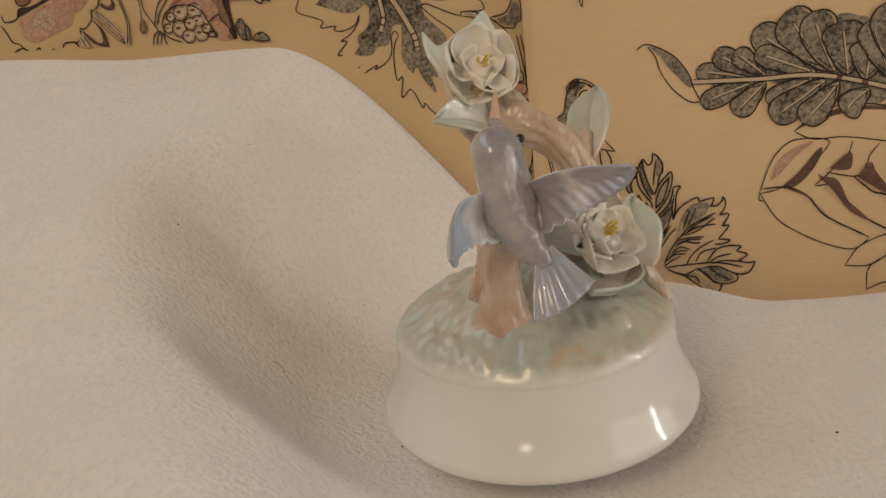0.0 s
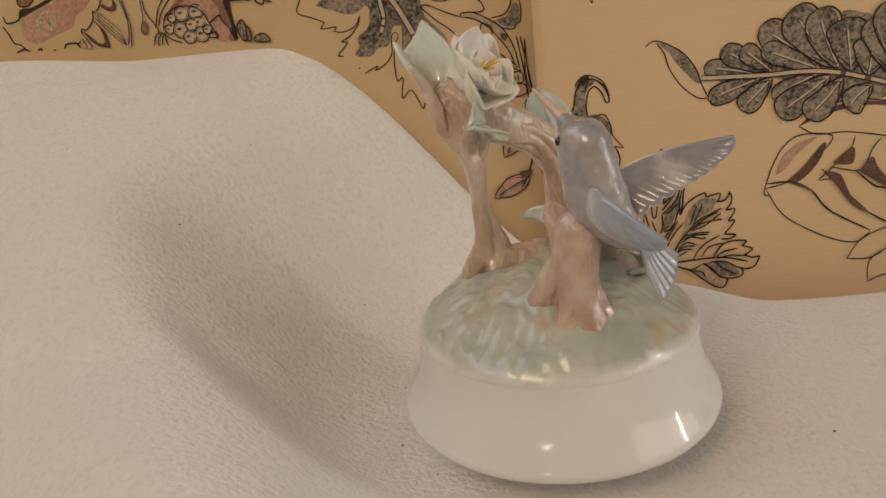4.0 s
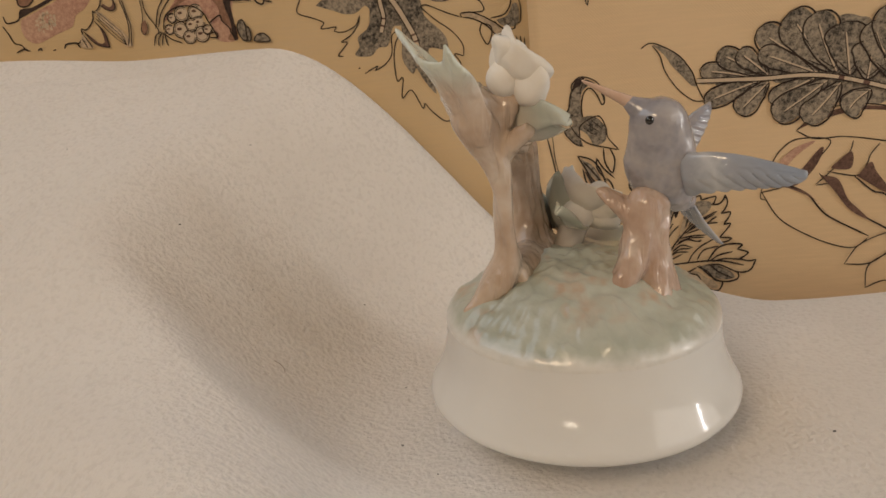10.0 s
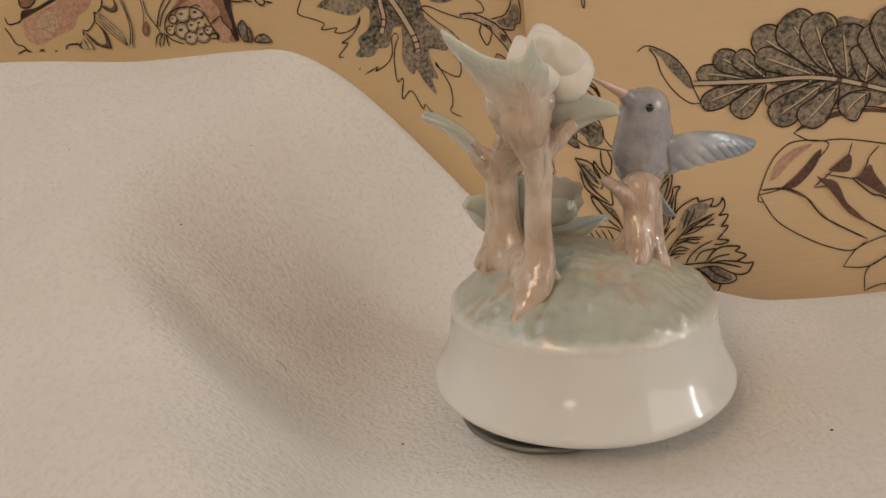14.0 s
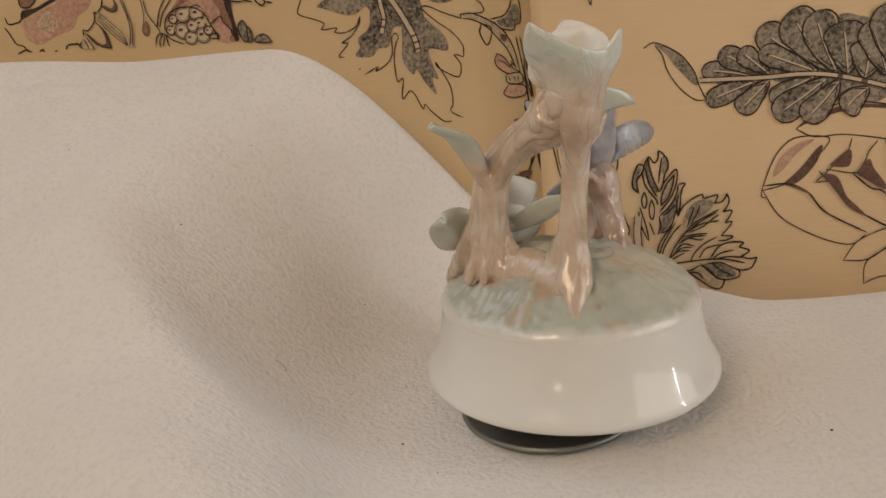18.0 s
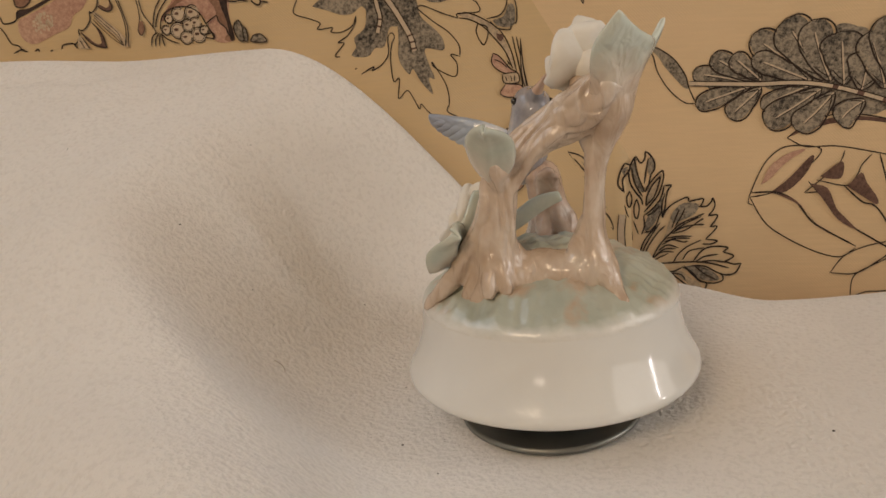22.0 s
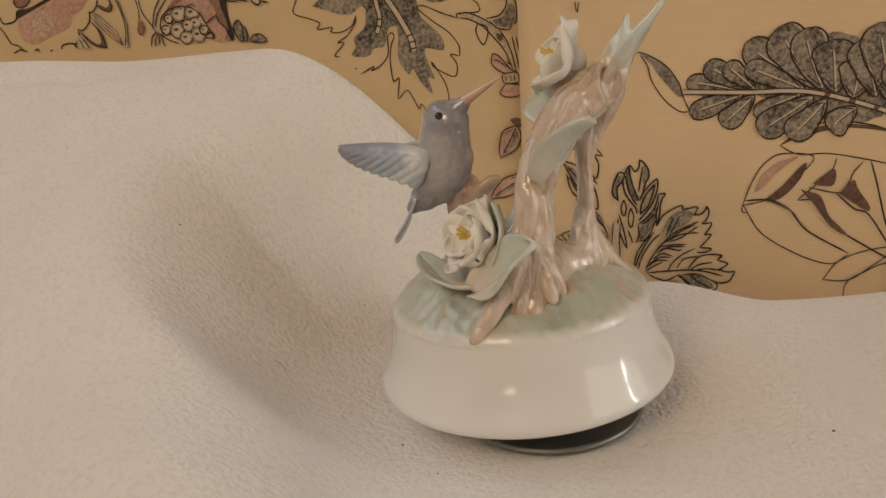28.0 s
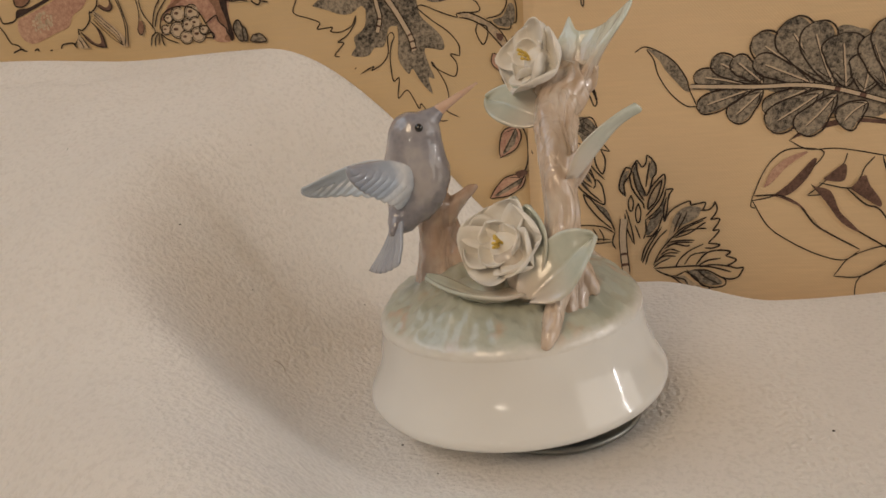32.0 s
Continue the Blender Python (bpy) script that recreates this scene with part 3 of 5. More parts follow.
wash(right_print, [(121.4, 34.1), (130.5, 41.8), (139.5, 52.5), (141.7, 51.9), (137.9, 43.2), (129.8, 35.0)], M_SEPIA)
wash(right_print, [(117.1, 38.9), (121.1, 48.5), (129.2, 54.7), (137.5, 56.6), (128.5, 49.9), (121.2, 41.5)], M_ROSE)
stroke(right_print, [(111.6, 33.2), (119.8, 19.3), (129.5, 11.3), (145.1, 2.8), (158.5, -0.8), (165.8, 4.1)], 0.61)
stroke(right_print, [(111.6, 32.2), (111.6, 29.2), (113.9, 28.2)], 0.61)
stroke(right_print, [(112.9, 34.8), (125.1, 34.6), (134.7, 29.4), (142.5, 19.6), (150.3, 13.9), (165.8, 4.9)], 0.89)
wash(right_print, [(121.4, 34.9), (132.7, 31.6), (140.5, 23.9), (146.4, 16.3), (152.3, 12.1), (144.5, 18.5), (138.5, 26.1), (129.0, 31.9)], M_SEPIA)
stroke(right_print, [(138.3, 34.2), (144.6, 39.7), (149.0, 44.2), (154.2, 49.7), (155.8, 55.4)], 0.61)
wash(right_print, [(145.4, 42.6), (155.1, 50.0), (155.5, 41.7), (149.1, 41.3)], M_SEPIA)
stroke(right_print, [(138.6, 34.1), (145.7, 34.2), (148.6, 31.3)], 0.61)
stroke(right_print, [(139.9, 40.0), (149.6, 29.2), (157.5, 19.5), (175.0, 7.9), (186.6, 0.9)], 0.83)
wash(right_print, [(140.9, 39.0), (149.3, 36.3), (154.4, 25.8), (159.4, 20.4), (165.3, 13.8), (155.7, 19.7), (147.7, 30.4)], M_SEPIA)
stroke(right_print, [(143.6, 40.7), (158.5, 37.5), (162.8, 43.1), (164.4, 47.9), (168.6, 53.2)], 0.61)
stroke(right_print, [(156.6, 37.7), (166.3, 28.9), (173.9, 25.3), (186.2, 7.1)], 0.83)
wash(right_print, [(158.5, 37.1), (164.6, 44.0), (167.6, 38.8), (173.6, 30.4), (172.9, 27.4), (164.2, 33.1)], M_SEPIA)
stroke(right_print, [(172.2, 53.1), (176.6, 40.0), (181.4, 23.8), (188.2, 4.9)], 0.83)
stroke(right_print, [(154.2, -9.4), (161.3, 0.6), (175.1, 6.3), (188.0, 7.0), (176.6, -3.6), (166.6, -9.9), (154.2, -9.4)], 0.61)
stroke(right_print, [(165.4, -23.5), (165.8, -12.4), (172.1, -6.9), (186.7, -1.2), (186.0, -18.0), (172.9, -20.3), (165.4, -23.5)], 0.61)
stroke(right_print, [(188.2, 4.9), (187.3, -9.6), (196.1, -27.3), (204.4, -36.5)], 0.61)
wash(right_print, [(131.1, -36.5), (136.3, -37.2), (141.0, -41.4), (143.5, -44.9), (139.1, -43.3)], M_DARK)
stroke(right_print, [(131.0, -33.6), (137.4, -37.3), (142.8, -42.9)], 0.61)
# the dark heart of the flower
right_print.layer = left_print.layer = 0.0
wash(right_print, [(192.6, 33.7), (188.0, 27.0), (185.8, 16.9), (187.6, 4.4), (192.6, -3.4), (203.4, -9.8), (212.9, -7.4), (211.5, 23.9), (203.1, 32.5)], M_SEPIA)
stroke(right_print, [(192.6, 33.7), (188.0, 27.0), (185.8, 16.9), (187.6, 4.4), (192.6, -3.4), (203.4, -9.8), (212.9, -7.4), (211.5, 23.9), (203.1, 32.5), (192.6, 33.7)], 0.67)
stroke(right_print, [(190.7, 21.9), (192.9, 19.4)], 1.11)
stroke(right_print, [(190.4, 15.3), (192.7, 13.3)], 1.11)
stroke(right_print, [(191.6, 8.5), (194.0, 6.9)], 1.11)
stroke(right_print, [(194.4, 2.5), (196.3, 3.5)], 1.11)
stroke(right_print, [(194.3, 14.9), (196.5, 13.3)], 1.11)
# the fan: a banded stem with narrow leaflets, a toothed leaf and two lower lobes
right_print.layer = left_print.layer = 0.0
wash(right_print, [(55.1, 54.5), (55.4, 49.5), (57.2, 43.1), (59.7, 37.1), (57.5, 36.7), (54.4, 42.8), (52.7, 49.7)], M_WASH)
wash(right_print, [(60.9, 37.5), (63.2, 40.7), (67.0, 45.5), (68.1, 44.8), (65.9, 37.0), (61.8, 31.1), (60.5, 29.5)], M_PALE)
wash(right_print, [(62.0, 55.5), (63.9, 52.5), (63.8, 48.6), (61.7, 45.4), (60.9, 50.0)], M_WASH)
wash(right_print, [(48.0, 49.1), (51.0, 49.9), (48.3, 43.4), (48.9, 37.6), (46.5, 41.3)], M_WASH)
wash(right_print, [(66.8, 30.1), (68.5, 33.3), (67.8, 26.5), (64.8, 19.2), (60.7, 14.9), (59.7, 17.9), (62.1, 24.1)], M_WASH)
wash(right_print, [(72.0, 16.7), (73.3, 23.6), (76.8, 28.5), (81.3, 30.3), (86.8, 29.2), (85.7, 24.7), (81.1, 21.6), (76.6, 19.8)], M_WASH)
wash(right_print, [(70.8, 13.3), (72.7, 21.3), (74.3, 18.8), (73.1, 13.6), (69.0, 8.7)], M_PALE)
wash(right_print, [(81.8, -5.2), (85.8, -9.6), (90.9, -13.0), (96.6, -13.6), (99.1, -12.4), (96.6, -9.1), (90.9, -5.7), (85.2, -4.7)], M_WASH)
wash(right_print, [(74.9, -8.2), (79.5, -8.0), (84.0, -11.5), (89.1, -15.1), (90.2, -17.9), (86.2, -17.5), (81.7, -13.7)], M_PALE)
inked(right_print, [[(59.7, 36.5), (56.6, 43.7), (55.0, 49.5), (54.2, 54.1), (54.8, 55.7)], [(54.8, 55.7), (57.2, 52.1), (59.2, 54.1), (59.5, 58.2)], [(59.5, 58.2), (62.0, 56.1), (64.1, 52.5), (64.2, 48.6), (62.5, 45.4), (61.3, 39.8), (59.8, 36.5)], [(61.1, 54.5), (60.1, 47.9), (59.3, 41.1)]], 0.84)
inked(right_print, [[(59.8, 36.5), (61.5, 40.3), (63.8, 43.5), (66.7, 46.6), (68.4, 47.6), (68.9, 44.7), (68.2, 40.2), (66.3, 34.7), (63.4, 30.4), (59.4, 25.6)], [(60.3, 29.0), (60.8, 34.1), (63.1, 39.6), (65.5, 42.8), (67.2, 44.3), (66.1, 38.7), (64.1, 33.2), (61.8, 30.6), (60.3, 29.0)]], 0.84)
inked(right_print, [[(69.2, 39.6), (72.8, 39.8), (71.2, 37.1), (70.4, 33.1), (70.1, 28.6), (68.8, 22.3)], [(69.2, 39.6), (68.6, 35.6), (66.8, 31.2), (63.3, 26.9), (59.6, 23.8)], [(69.7, 35.5), (68.4, 28.7), (68.8, 22.3)]], 0.84)
inked(right_print, [[(49.2, 52.1), (51.9, 50.9), (51.2, 47.6), (48.3, 43.4), (49.1, 36.4)], [(49.2, 52.1), (46.8, 46.9), (46.0, 40.8), (48.6, 37.1)], [(51.9, 50.4), (53.1, 53.1), (54.8, 55.7)], [(50.9, 48.8), (52.1, 41.8), (54.7, 37.0), (57.9, 32.7), (58.6, 29.7)], [(52.7, 49.7), (54.0, 42.8), (55.9, 38.3), (58.5, 34.1)]], 0.96)
inked(right_print, [[(51.9, 37.3), (53.1, 33.1), (52.4, 28.9), (51.1, 29.3), (50.5, 33.4), (51.9, 37.3)], [(55.5, 32.9), (56.9, 28.1), (56.2, 22.7), (54.8, 23.1), (54.2, 28.1), (55.5, 32.9)], [(48.8, 27.2), (49.6, 20.1), (53.2, 10.9)], [(49.4, 29.5), (52.4, 18.6), (53.8, 10.2)], [(54.1, 20.8), (56.7, 13.5)]], 0.78)
inked(right_print, [[(57.4, 0.9), (58.8, 7.3), (61.2, 11.9), (65.3, 17.4), (67.1, 23.0), (68.4, 26.4)], [(59.6, -1.2), (61.6, 5.9), (66.3, 13.7), (70.4, 18.0)], [(59.3, 23.8), (59.7, 17.9), (58.4, 13.3)], [(61.0, 23.7), (64.4, 25.6), (67.3, 28.8)], [(59.6, 14.4), (63.0, 15.2), (65.9, 19.1)], [(57.9, -0.4), (60.5, 7.2), (64.1, 13.9), (67.6, 19.5)]], 0.78)
inked(right_print, [[(68.8, 22.3), (71.2, 27.3), (75.7, 30.9), (81.1, 33.2), (81.8, 30.9)], [(81.8, 30.9), (85.8, 31.8), (89.1, 32.2), (88.5, 29.6), (87.4, 27.8)], [(86.8, 28.1), (90.7, 28.2), (93.0, 30.3), (93.8, 32.8)], [(93.8, 32.8), (95.0, 29.0), (94.0, 25.6), (91.8, 22.9)], [(91.8, 22.9), (96.3, 23.4), (95.7, 20.8), (93.1, 16.9)], [(93.1, 16.9), (96.5, 17.2), (94.5, 13.9), (91.1, 10.1)], [(91.1, 10.1), (97.0, 9.2), (93.9, 7.4), (89.4, 7.5)]], 0.84)
inked(right_print, [[(63.6, -1.6), (67.3, 6.5), (72.5, 13.1), (77.7, 18.5), (85.6, 22.4), (89.9, 24.3)], [(72.5, 13.1), (79.9, 17.1), (86.7, 18.2), (90.1, 18.2)], [(70.8, 10.9), (77.6, 12.0), (84.3, 11.9)], [(69.0, 7.5), (74.1, 10.0), (79.8, 8.8), (82.0, 9.2)], [(67.2, 4.1), (71.8, 7.2), (77.5, 5.5)], [(75.4, 15.2), (81.1, 19.3), (88.4, 22.7)], [(66.0, 1.8), (70.6, 5.0), (76.3, 5.0)]], 0.78)
inked(right_print, [[(75.0, -2.7), (77.4, 1.9), (82.0, 6.2), (88.8, 9.7)], [(79.6, -1.3), (83.1, 3.7), (90.5, 5.4)], [(72.3, 2.4), (67.1, -0.1), (63.6, -2.8)], [(73.7, 16.5), (75.5, 22.2), (77.3, 26.7)], [(75.4, 17.5), (78.4, 23.1), (80.1, 27.6)], [(74.2, 13.5), (81.0, 15.6), (88.1, 20.7), (89.6, 21.4)], [(70.2, 9.2), (76.4, 10.9), (83.4, 10.8)], [(64.8, 0.1), (68.9, 3.3), (75.1, 3.3)]], 0.78)
inked(right_print, [[(85.3, -1.9), (89.9, 4.2), (95.6, 6.1), (102.4, 5.4), (100.1, 3.0)], [(100.1, 3.0), (105.5, 0.9), (103.5, -1.3), (101.2, -2.3)], [(101.2, -2.3), (105.7, -3.9), (109.7, -3.5)], [(109.7, -3.5), (106.9, -8.9), (102.3, -10.0), (97.8, -8.6)], [(64.1, -3.4), (75.0, -2.7), (86.4, -2.4), (94.4, -3.4), (103.5, -6.1)], [(86.4, -2.4), (91.0, 0.5), (97.8, 1.7)], [(87.5, -3.0), (94.4, -1.8), (103.5, -3.1)]], 0.90)
inked(right_print, [[(80.7, -4.5), (85.2, -9.8), (90.9, -14.0), (96.6, -14.6), (100.6, -13.1), (100.3, -10.1), (96.6, -7.9), (90.9, -4.9), (84.1, -4.6)], [(86.4, -5.0), (90.9, -9.1), (97.7, -12.9)], [(69.2, -6.4), (73.7, -8.6), (80.5, -14.2), (86.2, -18.5), (90.8, -19.2), (92.6, -14.8), (88.6, -13.2), (85.2, -8.6), (79.5, -5.0)], [(73.7, -8.6), (79.4, -9.8), (81.7, -13.1)], [(64.7, -4.1), (70.3, -7.1), (74.9, -7.8), (79.5, -5.6)]], 0.84)
wash(right_print, [(21.8, 57.7), (28.2, 53.0), (32.1, 44.6), (26.5, 48.9)], M_WASH)
wash(right_print, [(23.8, 50.9), (26.8, 43.5), (34.1, 36.9), (37.4, 34.2), (32.4, 38.5), (27.8, 45.8)], M_WASH)
wash(right_print, [(33.9, 33.8), (39.6, 29.7), (42.2, 22.4), (38.5, 25.8)], M_WASH)
inked(right_print, [[(20.4, 59.3), (26.9, 56.9), (31.0, 52.2), (33.8, 44.4), (32.8, 41.5)], [(20.4, 59.3), (23.8, 52.7), (27.8, 45.8), (32.0, 42.2)], [(23.4, 55.7), (28.0, 50.0), (32.1, 44.3)], [(22.7, 52.2), (24.8, 43.6), (30.3, 37.8), (37.4, 32.9), (38.6, 35.0), (37.2, 42.7), (34.5, 46.5)], [(23.8, 50.9), (29.1, 41.8), (36.9, 34.2)]], 0.84)
inked(right_print, [[(27.5, 38.9), (31.7, 35.5), (35.8, 30.0), (41.4, 23.4), (43.8, 17.7)], [(27.5, 38.9), (29.3, 33.6), (34.8, 26.1), (42.1, 19.3)], [(29.8, 57.3), (33.0, 52.0), (38.5, 46.2)], [(29.8, 57.3), (30.1, 51.6), (34.4, 45.3)], [(33.5, 62.3), (34.0, 54.9), (37.5, 49.2), (38.9, 56.0), (36.8, 61.7)]], 0.84)
inked(right_print, [[(16.8, 18.1), (25.2, 21.5), (36.9, 20.7), (43.5, 17.1)], [(16.8, 18.1), (24.8, 13.4), (33.6, 11.5), (42.4, 12.1)], [(19.2, 19.8), (21.4, 16.8), (24.8, 13.4)], [(22.5, 19.8), (24.7, 16.6), (27.4, 13.2)], [(25.7, 19.8), (27.9, 16.3), (30.1, 13.0)], [(28.9, 19.8), (31.1, 16.1), (32.7, 12.8)], [(32.2, 19.8), (34.3, 15.9), (35.4, 12.6)], [(35.4, 19.8), (37.6, 15.6), (38.0, 12.5)], [(22.0, 16.1), (30.7, 14.2), (41.3, 13.5)], [(43.8, 17.7), (42.4, 12.1), (44.0, 8.2)]], 0.72)
band(right_print, [(48.4, 24.7), (47.7, 15.4), (48.3, 5.9), (49.7, -6.3)], 4.16)
# hook and small leaf by the seam
right_print.layer = left_print.layer = 0.0
wash(right_print, [(17.0, 83.0), (19.6, 92.0), (25.5, 96.3), (28.2, 94.8), (24.2, 91.4), (23.0, 84.2), (23.6, 77.7), (21.5, 71.3), (23.3, 64.2), (18.7, 65.9), (15.1, 71.5), (17.0, 74.8), (14.0, 79.4)], M_WASH)
stroke(right_print, [(13.4, 80.3), (17.0, 83.0), (18.7, 91.0), (22.3, 95.4), (27.0, 96.6), (32.3, 92.4), (35.0, 86.2), (33.6, 84.2), (31.3, 89.5), (28.1, 92.7), (25.0, 90.5), (23.5, 84.2), (24.0, 78.1)], 0.72)
stroke(right_print, [(13.4, 80.3), (17.0, 74.8), (14.7, 71.5), (19.5, 65.4), (23.7, 63.7)], 0.67)
stroke(right_print, [(34.8, 86.2), (34.1, 91.3), (30.7, 96.2), (23.9, 98.6), (19.4, 95.4), (19.6, 92.6), (24.4, 97.3)], 0.61)
stroke(right_print, [(35.4, 87.2), (32.4, 93.3), (26.2, 96.6), (23.6, 92.3), (23.2, 90.1)], 0.61)
wash(right_print, [(19.3, 93.6), (21.7, 97.5), (25.7, 97.9), (23.0, 94.2)], M_DARK)
wash(right_print, [(19.2, 77.0), (28.1, 79.0), (34.3, 73.8), (34.9, 66.2), (29.2, 63.9), (25.8, 69.8), (20.5, 73.7)], M_WASH)
stroke(right_print, [(16.9, 75.8), (21.7, 68.7), (22.7, 74.6), (31.4, 78.7), (35.1, 72.8), (36.0, 67.4), (41.3, 60.6)], 0.61)
stroke(right_print, [(21.7, 68.7), (26.5, 65.0), (34.7, 62.4), (41.3, 60.6)], 0.61)
stroke(right_print, [(24.1, 73.3), (29.5, 69.1)], 0.44)
stroke(right_print, [(25.7, 75.1), (31.4, 70.9)], 0.44)
stroke(right_print, [(28.0, 76.8), (32.9, 72.6)], 0.44)
stroke(right_print, [(5.5, 70.6), (7.6, 59.9), (9.0, 52.0), (10.5, 46.1)], 0.67)
stroke(right_print, [(8.3, 70.9), (8.9, 59.8), (10.3, 51.9)], 0.44)
stroke(right_print, [(27.7, 137.4), (28.0, 133.9), (28.8, 132.5)], 0.55)
stroke(right_print, [(29.4, 137.2), (28.8, 132.2)], 0.55)
# the dark leaf on the other cloth
right_print.layer = left_print.layer = 0.0
wash(left_print, [(-103.4, 145.5), (-99.9, 148.1), (-95.3, 150.5), (-84.4, 149.4), (-67.6, 147.8), (-68.8, 138.7), (-77.4, 133.7), (-76.2, 139.4), (-78.6, 143.1), (-83.9, 140.1), (-89.4, 140.1), (-95.2, 142.4)], M_WASH)
wash(left_print, [(-76.1, 147.5), (-61.8, 146.0), (-60.3, 137.8), (-61.6, 132.2), (-66.0, 131.4), (-69.5, 122.9), (-74.5, 122.2), (-78.7, 118.6), (-86.7, 119.6), (-84.0, 123.7), (-84.2, 128.4), (-78.0, 133.5)], M_WASH)
wash(left_print, [(-68.8, 147.9), (-52.7, 146.3), (-49.7, 135.6), (-43.2, 128.6), (-39.8, 123.6), (-40.1, 118.1), (-49.0, 119.7), (-48.0, 111.9), (-45.7, 104.5), (-48.8, 104.8), (-47.5, 96.6), (-53.2, 104.0), (-56.4, 110.3), (-58.7, 107.9), (-63.0, 115.7), (-61.8, 127.5), (-62.7, 138.1)], M_WASH)
wash(left_print, [(-47.5, 144.6), (-33.3, 143.4), (-38.9, 141.3), (-44.8, 142.1)], M_WASH)
stroke(left_print, [(-110.3, 150.4), (-113.3, 143.3), (-105.6, 139.7), (-100.7, 137.1), (-102.2, 134.2), (-94.7, 134.4), (-95.7, 132.4), (-90.8, 131.7), (-84.7, 134.1), (-82.0, 138.8)], 0.55)
stroke(left_print, [(-82.0, 138.8), (-83.2, 134.8), (-87.6, 129.7), (-92.8, 126.9), (-89.9, 126.1), (-95.2, 120.6), (-92.7, 119.7)], 0.55)
stroke(left_print, [(-86.0, 112.8), (-84.9, 113.4)], 0.55)
stroke(left_print, [(-83.1, 110.1), (-76.2, 113.3), (-77.2, 111.3), (-71.6, 114.1), (-68.0, 118.8), (-67.4, 126.2), (-66.3, 128.5)], 0.55)
stroke(left_print, [(-66.3, 128.5), (-64.8, 128.9), (-63.9, 126.7), (-65.8, 123.1), (-67.2, 116.1), (-66.9, 105.2), (-63.8, 106.2), (-65.3, 96.2), (-60.1, 99.7), (-55.4, 90.2), (-54.0, 92.3), (-51.1, 88.4), (-45.2, 82.9), (-41.0, 82.5)], 0.55)
stroke(left_print, [(-35.1, 83.7), (-41.0, 87.4), (-39.7, 90.8)], 0.55)
stroke(left_print, [(-39.7, 90.8), (-39.5, 95.4), (-40.8, 102.2), (-46.1, 112.5), (-44.9, 109.7), (-35.6, 104.6), (-33.8, 110.6), (-36.5, 115.6), (-32.0, 114.3)], 0.55)
stroke(left_print, [(-32.0, 114.3), (-32.0, 119.9), (-36.7, 126.8), (-43.7, 132.5), (-50.3, 138.9), (-49.9, 140.5), (-46.8, 140.0), (-38.8, 136.0), (-31.3, 132.9)], 0.55)
stroke(left_print, [(-31.3, 132.9), (-31.0, 135.0), (-20.8, 134.9), (-20.9, 138.6), (-23.4, 141.1)], 0.55)
band(left_print, [(-71.3, 147.6), (-70.7, 142.3), (-70.0, 136.5), (-72.1, 129.6)], 2.50)
band(left_print, [(-66.5, 147.1), (-62.5, 140.4), (-58.5, 132.4), (-55.7, 125.7), (-54.5, 119.1)], 3.05)
# branch and hanging buds
right_print.layer = left_print.layer = 0.0
wash(left_print, [(-31.0, 134.5), (-25.8, 134.5), (-17.3, 130.0), (-11.2, 123.8), (-7.1, 115.2), (-4.4, 105.5), (-6.5, 106.9), (-9.0, 114.2), (-13.8, 121.7), (-20.3, 129.3), (-27.2, 132.3)], M_PALE)
stroke(left_print, [(-31.0, 134.8), (-25.8, 134.7), (-17.2, 130.2), (-10.6, 124.3), (-6.5, 115.2), (-4.3, 104.3)], 0.61)
stroke(left_print, [(-30.7, 132.9), (-26.0, 131.7), (-19.8, 128.1), (-14.3, 121.8), (-9.5, 114.9), (-6.0, 105.7)], 0.61)
stroke(left_print, [(-21.7, 129.5), (-22.8, 124.9), (-19.8, 118.8), (-17.2, 123.2), (-17.5, 127.3), (-21.5, 129.2)], 0.61)
stroke(left_print, [(-17.2, 131.1), (-10.5, 132.3), (-7.3, 136.1), (-6.4, 140.0)], 0.61)
stroke(left_print, [(-15.5, 129.8), (-12.2, 126.2), (-6.1, 125.0), (-5.2, 127.9), (-2.8, 128.1), (-2.1, 134.4), (-2.9, 139.6)], 0.61)
stroke(left_print, [(-5.2, 121.5), (-4.4, 116.2), (-2.5, 104.2), (-1.4, 93.3), (-0.3, 83.4)], 0.61)
stroke(left_print, [(-3.3, 121.3), (-2.3, 114.8), (-0.5, 104.0), (1.5, 91.8)], 0.61)
wash(left_print, [(-14.3, 130.1), (-8.8, 131.7), (-5.7, 137.1), (-3.2, 135.7), (-3.5, 128.8), (-6.3, 126.2), (-12.1, 127.4)], M_WASH)
wash(left_print, [(-13.0, 123.8), (-9.5, 122.5), (-10.6, 119.7), (-12.6, 121.0)], M_SEPIA)
wash(left_print, [(-15.3, 114.3), (-12.1, 112.2), (-7.2, 105.8), (-4.3, 104.3), (-9.2, 103.6), (-14.4, 106.5), (-16.5, 110.2)], M_ROSE)
stroke(left_print, [(-15.3, 114.3), (-12.1, 112.2), (-7.2, 105.8), (-4.3, 104.3), (-9.2, 103.6), (-14.4, 106.5), (-16.5, 110.2), (-15.3, 114.3)], 0.55)
wash(left_print, [(-11.6, 103.6), (-4.3, 103.7), (-3.7, 98.9), (-10.7, 99.2)], M_PALE)
stroke(left_print, [(-11.6, 103.6), (-4.3, 103.7), (-3.7, 98.9), (-10.7, 99.2), (-11.6, 103.6)], 0.55)
wash(left_print, [(-10.1, 98.6), (-2.6, 97.2), (-2.7, 92.8), (-8.8, 91.7), (-13.3, 94.1)], M_ROSE)
stroke(left_print, [(-10.1, 98.6), (-2.6, 97.2), (-2.7, 92.8), (-8.8, 91.7), (-13.3, 94.1), (-10.1, 98.6)], 0.55)
